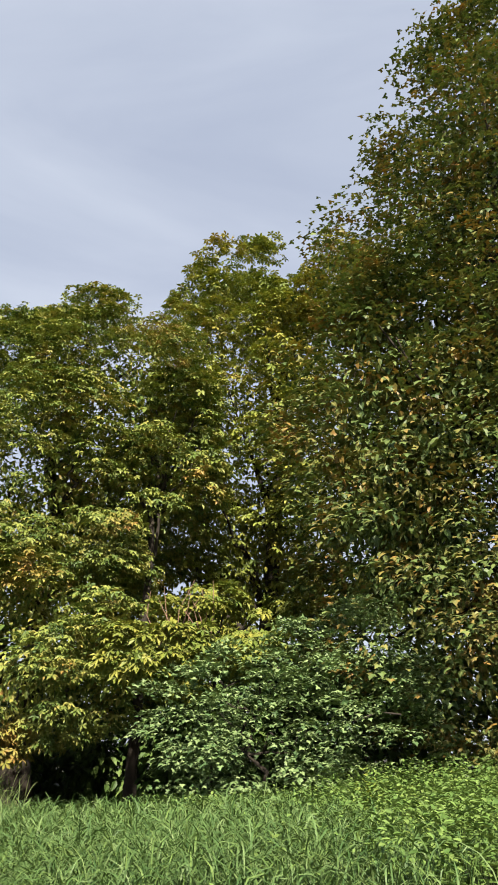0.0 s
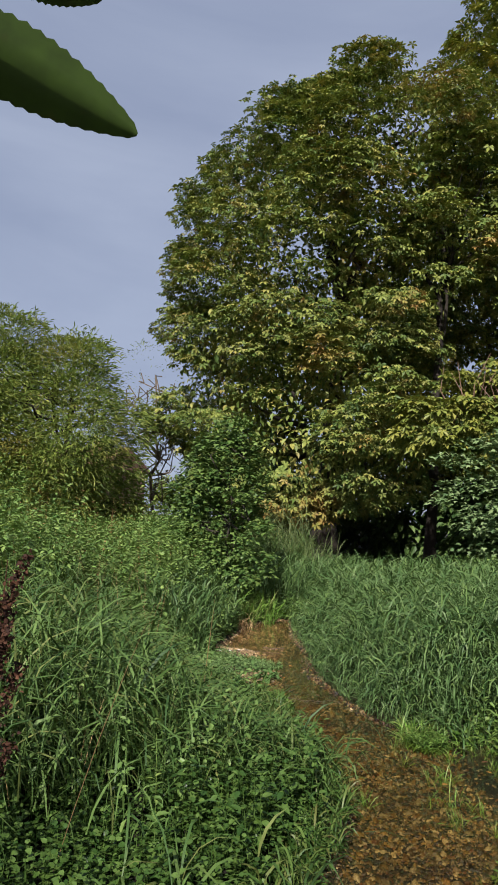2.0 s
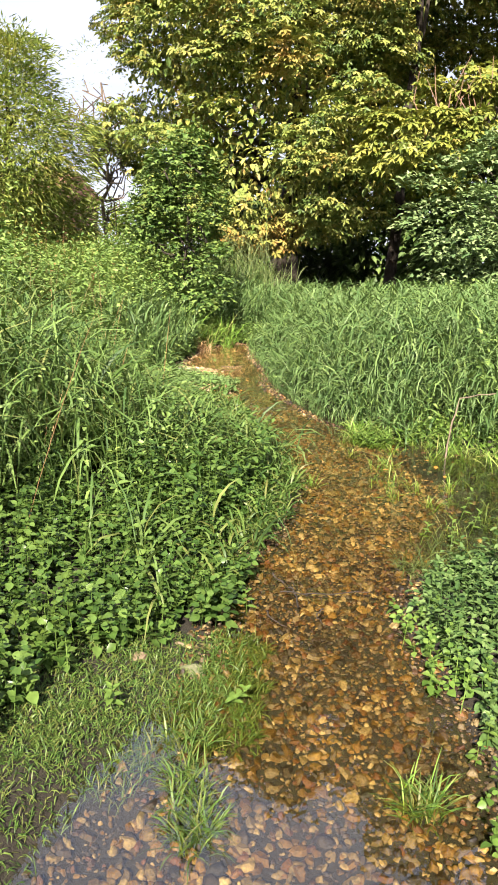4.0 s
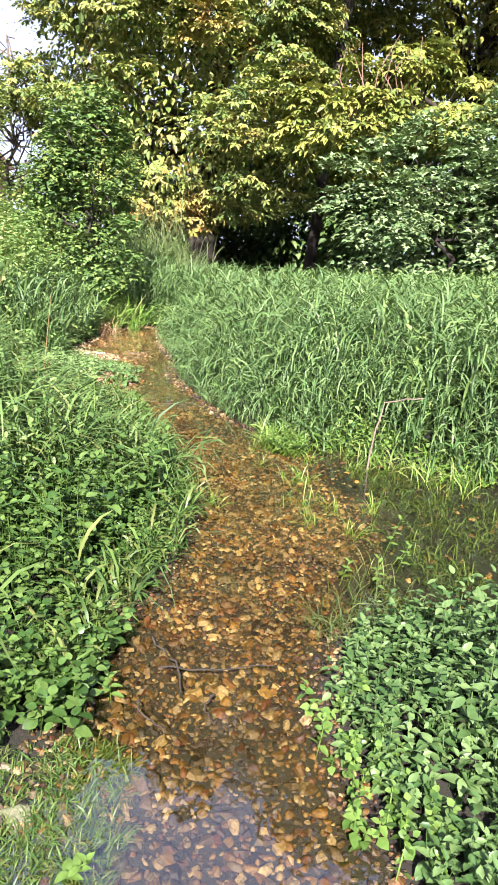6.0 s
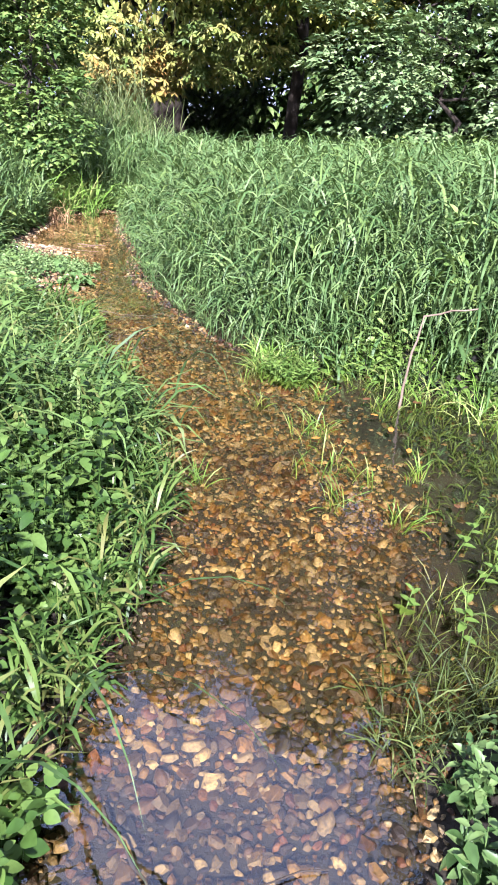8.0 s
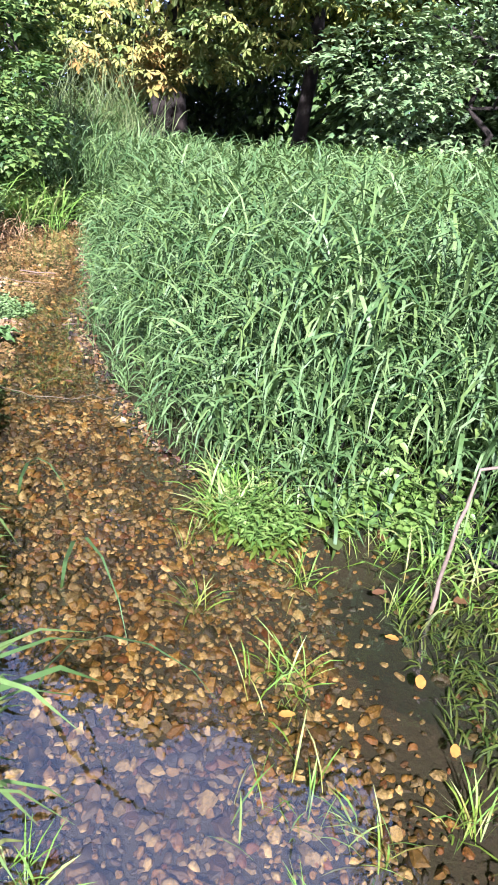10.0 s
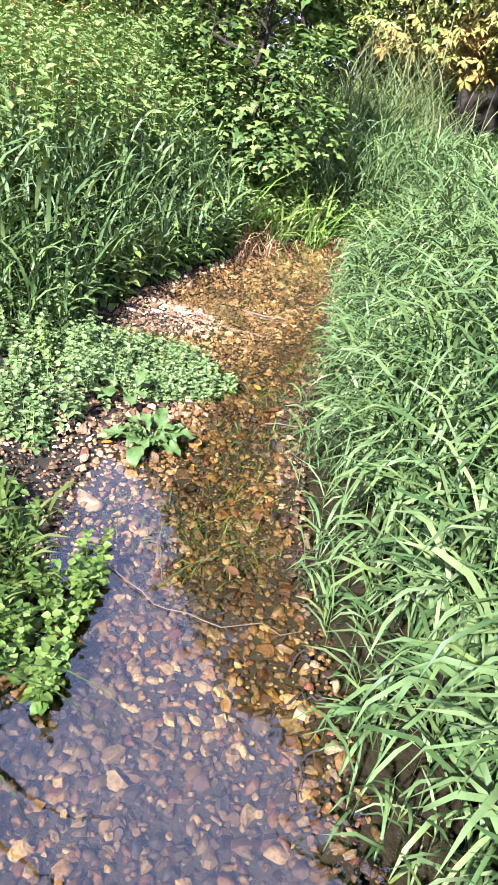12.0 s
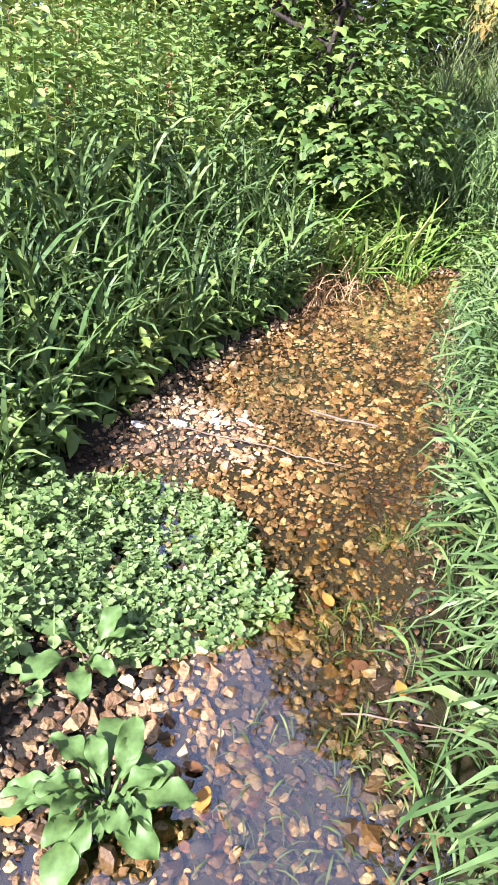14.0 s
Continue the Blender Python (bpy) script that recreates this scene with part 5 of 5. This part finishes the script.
for wx_ in (-2.3, 0.2, 2.4):
    win = solid("window", *box(wx_ - 0.5, wx_ + 0.5, -3.04, -2.99, 2.2, 3.4), M_WHITE, house)
    solid("pane", *box(wx_ - 0.42, wx_ + 0.42, -3.06, -3.045, 2.28, 3.32), M_GLASS, win)

# ---- stones ----
def pebble(seed):
    """A worn, chipped flint of half-length 1: an uneven outline, a broad shoulder and an off-centre crest."""
    r = np.random.default_rng(seed)
    sides = 7
    a = np.arange(sides) * 2 * np.pi / sides + r.uniform(-0.22, 0.22, sides)
    rim = r.uniform(0.66, 1.18, sides)
    long_, thick = r.uniform(0.55, 0.95), r.uniform(0.36, 0.66)
    flat = np.stack([np.cos(a) * rim * 1.15, np.sin(a) * rim * long_], -1)
    slope = r.normal(0, 0.32, 2)
    v = []
    for grow, z in ((1.0, -0.12), (0.72, 0.7)):
        ring = flat * grow * (1 + r.normal(0, 0.06, (sides, 1)))
        v += [(px_, py_, thick * (z + r.normal(0, 0.08)) + (px_ * slope[0] + py_ * slope[1]) * (z > 0.5)) for px_, py_ in ring]
    v.append((r.normal(0, 0.2), r.normal(0, 0.15), thick * r.uniform(0.8, 1.05)))
    f = []
    for i in range(sides):
        j = (i + 1) % sides
        f += [(i, j, sides + j), (i, sides + j, sides + i), (sides + i, sides + j, 2 * sides)]
    return np.array(v), np.array(f)


PEBBLES = [pebble(k) for k in range(16)]
HALF = 0.0146
PEBBLE_MESHES = [mesh_of("stone", v * HALF, f, M_STONE) for v, f in PEBBLES]
STEP = 0.0218
gxs, gys = np.meshgrid(np.arange(-5.3, 1.9, STEP), np.arange(0.6, 14.0, STEP), indexing="ij")
sx = gxs.ravel() + rng.uniform(-0.012, 0.012, gxs.size)
sy = gys.ravel() + rng.uniform(-0.012, 0.012, gys.size)
sd, s_right = bank(sx, sy)
inlet = (sx > -0.38 - 0.48 * smooth_step((sy - 5.9) / 0.7) + 0.10 * np.sin(sy * 5) + rng.normal(0, 0.08, len(sx))) & (sy > 4.1) & (sy < 7.4)
shore = (sd < 0.05) | ((sd < 0.4) & (sy > 7.4) & (sy < 9.4) & ~s_right)
keep = shore & ((sy > 1.5) | (rng.random(len(sx)) < 0.35)) & ~(inlet & (rng.random(len(sx)) < 0.93)) & (rng.random(len(sx)) < np.where(sy > 10.8, 0.7, 0.95))
sx, sy, sd = sx[keep], sy[keep], sd[keep]
sz = height(sx, sy) + 0.004 + rng.uniform(-0.004, 0.008, len(sx))
size = np.clip(rng.lognormal(-0.20, 0.5, len(sx)), 0.4, 2.3)
size = np.where(sy > 9.6, size * np.where(sy > 10.8, 1.0, 0.84), size)
size = np.where(sd > -0.12, size * 0.75, size)
size = np.where((sd > -0.35) & (sy > 7.4) & (sy < 9.4) & (sx < -2.9), size * 0.85, size)
yaw = rng.uniform(0, 6.28, len(sx))
tip = rng.normal(0, 0.34, (len(sx), 2))
which = rng.integers(0, 16, len(sx))
near = (sy > 3.3) & (sy < 3.8) & (sx > -1.1) & (sx < -0.5)
singles = np.flatnonzero(near)[:300]
rest = np.ones(len(sx), bool)
rest[singles] = False
pale = rng.random(len(sx))
on_bar = (((sx + 4.25) / 0.62) ** 2 + ((sy - 10.35) / 0.6) ** 2 < 1) | ((sx < -2.9 - 0.35 * (sy - 8.2)) & (sy < 9.4) & (sy > 7.4) & (pale < 0.7)) | ((sy > 9.9) & (pale < 0.85 * smooth_step((-3.45 - 0.28 * (sy - 10.2) - sx) / 0.5))) | ((sy > 10.9) & (pale < 0.4))
for name, mask, mat, kinds, soft_edge, label in (("gravel", ~on_bar, M_STONES, range(0, 10), False, "loose ochre and brown river flints on the bed"), ("gravel", ~on_bar, M_STONES, range(10, 16), True, "loose ochre and brown worn pebbles on the bed"), ("gravel_bar", on_bar, M_BARSTONE, range(16), False, "pale silty pebbles of the gravel bar")):
    bits = []
    for k in kinds:
        pv, pf = PEBBLES[k]
        c = np.flatnonzero(rest & mask & (which == k))
        upv = unit(np.stack([tip[c, 0], tip[c, 1], np.ones(len(c))], -1))
        bits.append(place((pv * HALF, pf), frames_of(np.stack([np.cos(yaw[c]), np.sin(yaw[c]), np.zeros(len(c))], -1), upv), np.stack([sx[c], sy[c], sz[c]], -1), size[c]))
    v, f = joined(bits)
    tagged(solid(name, v, f, mat, smooth=soft_edge), label, "gravel", kind="stuff")
for i in singles:
    st = new("stone", PEBBLE_MESHES[which[i]])
    st.parent = ground
    st.matrix_basis = Matrix.LocRotScale((sx[i], sy[i], sz[i]), Euler((tip[i, 0], tip[i, 1], yaw[i])), (size[i],) * 3)
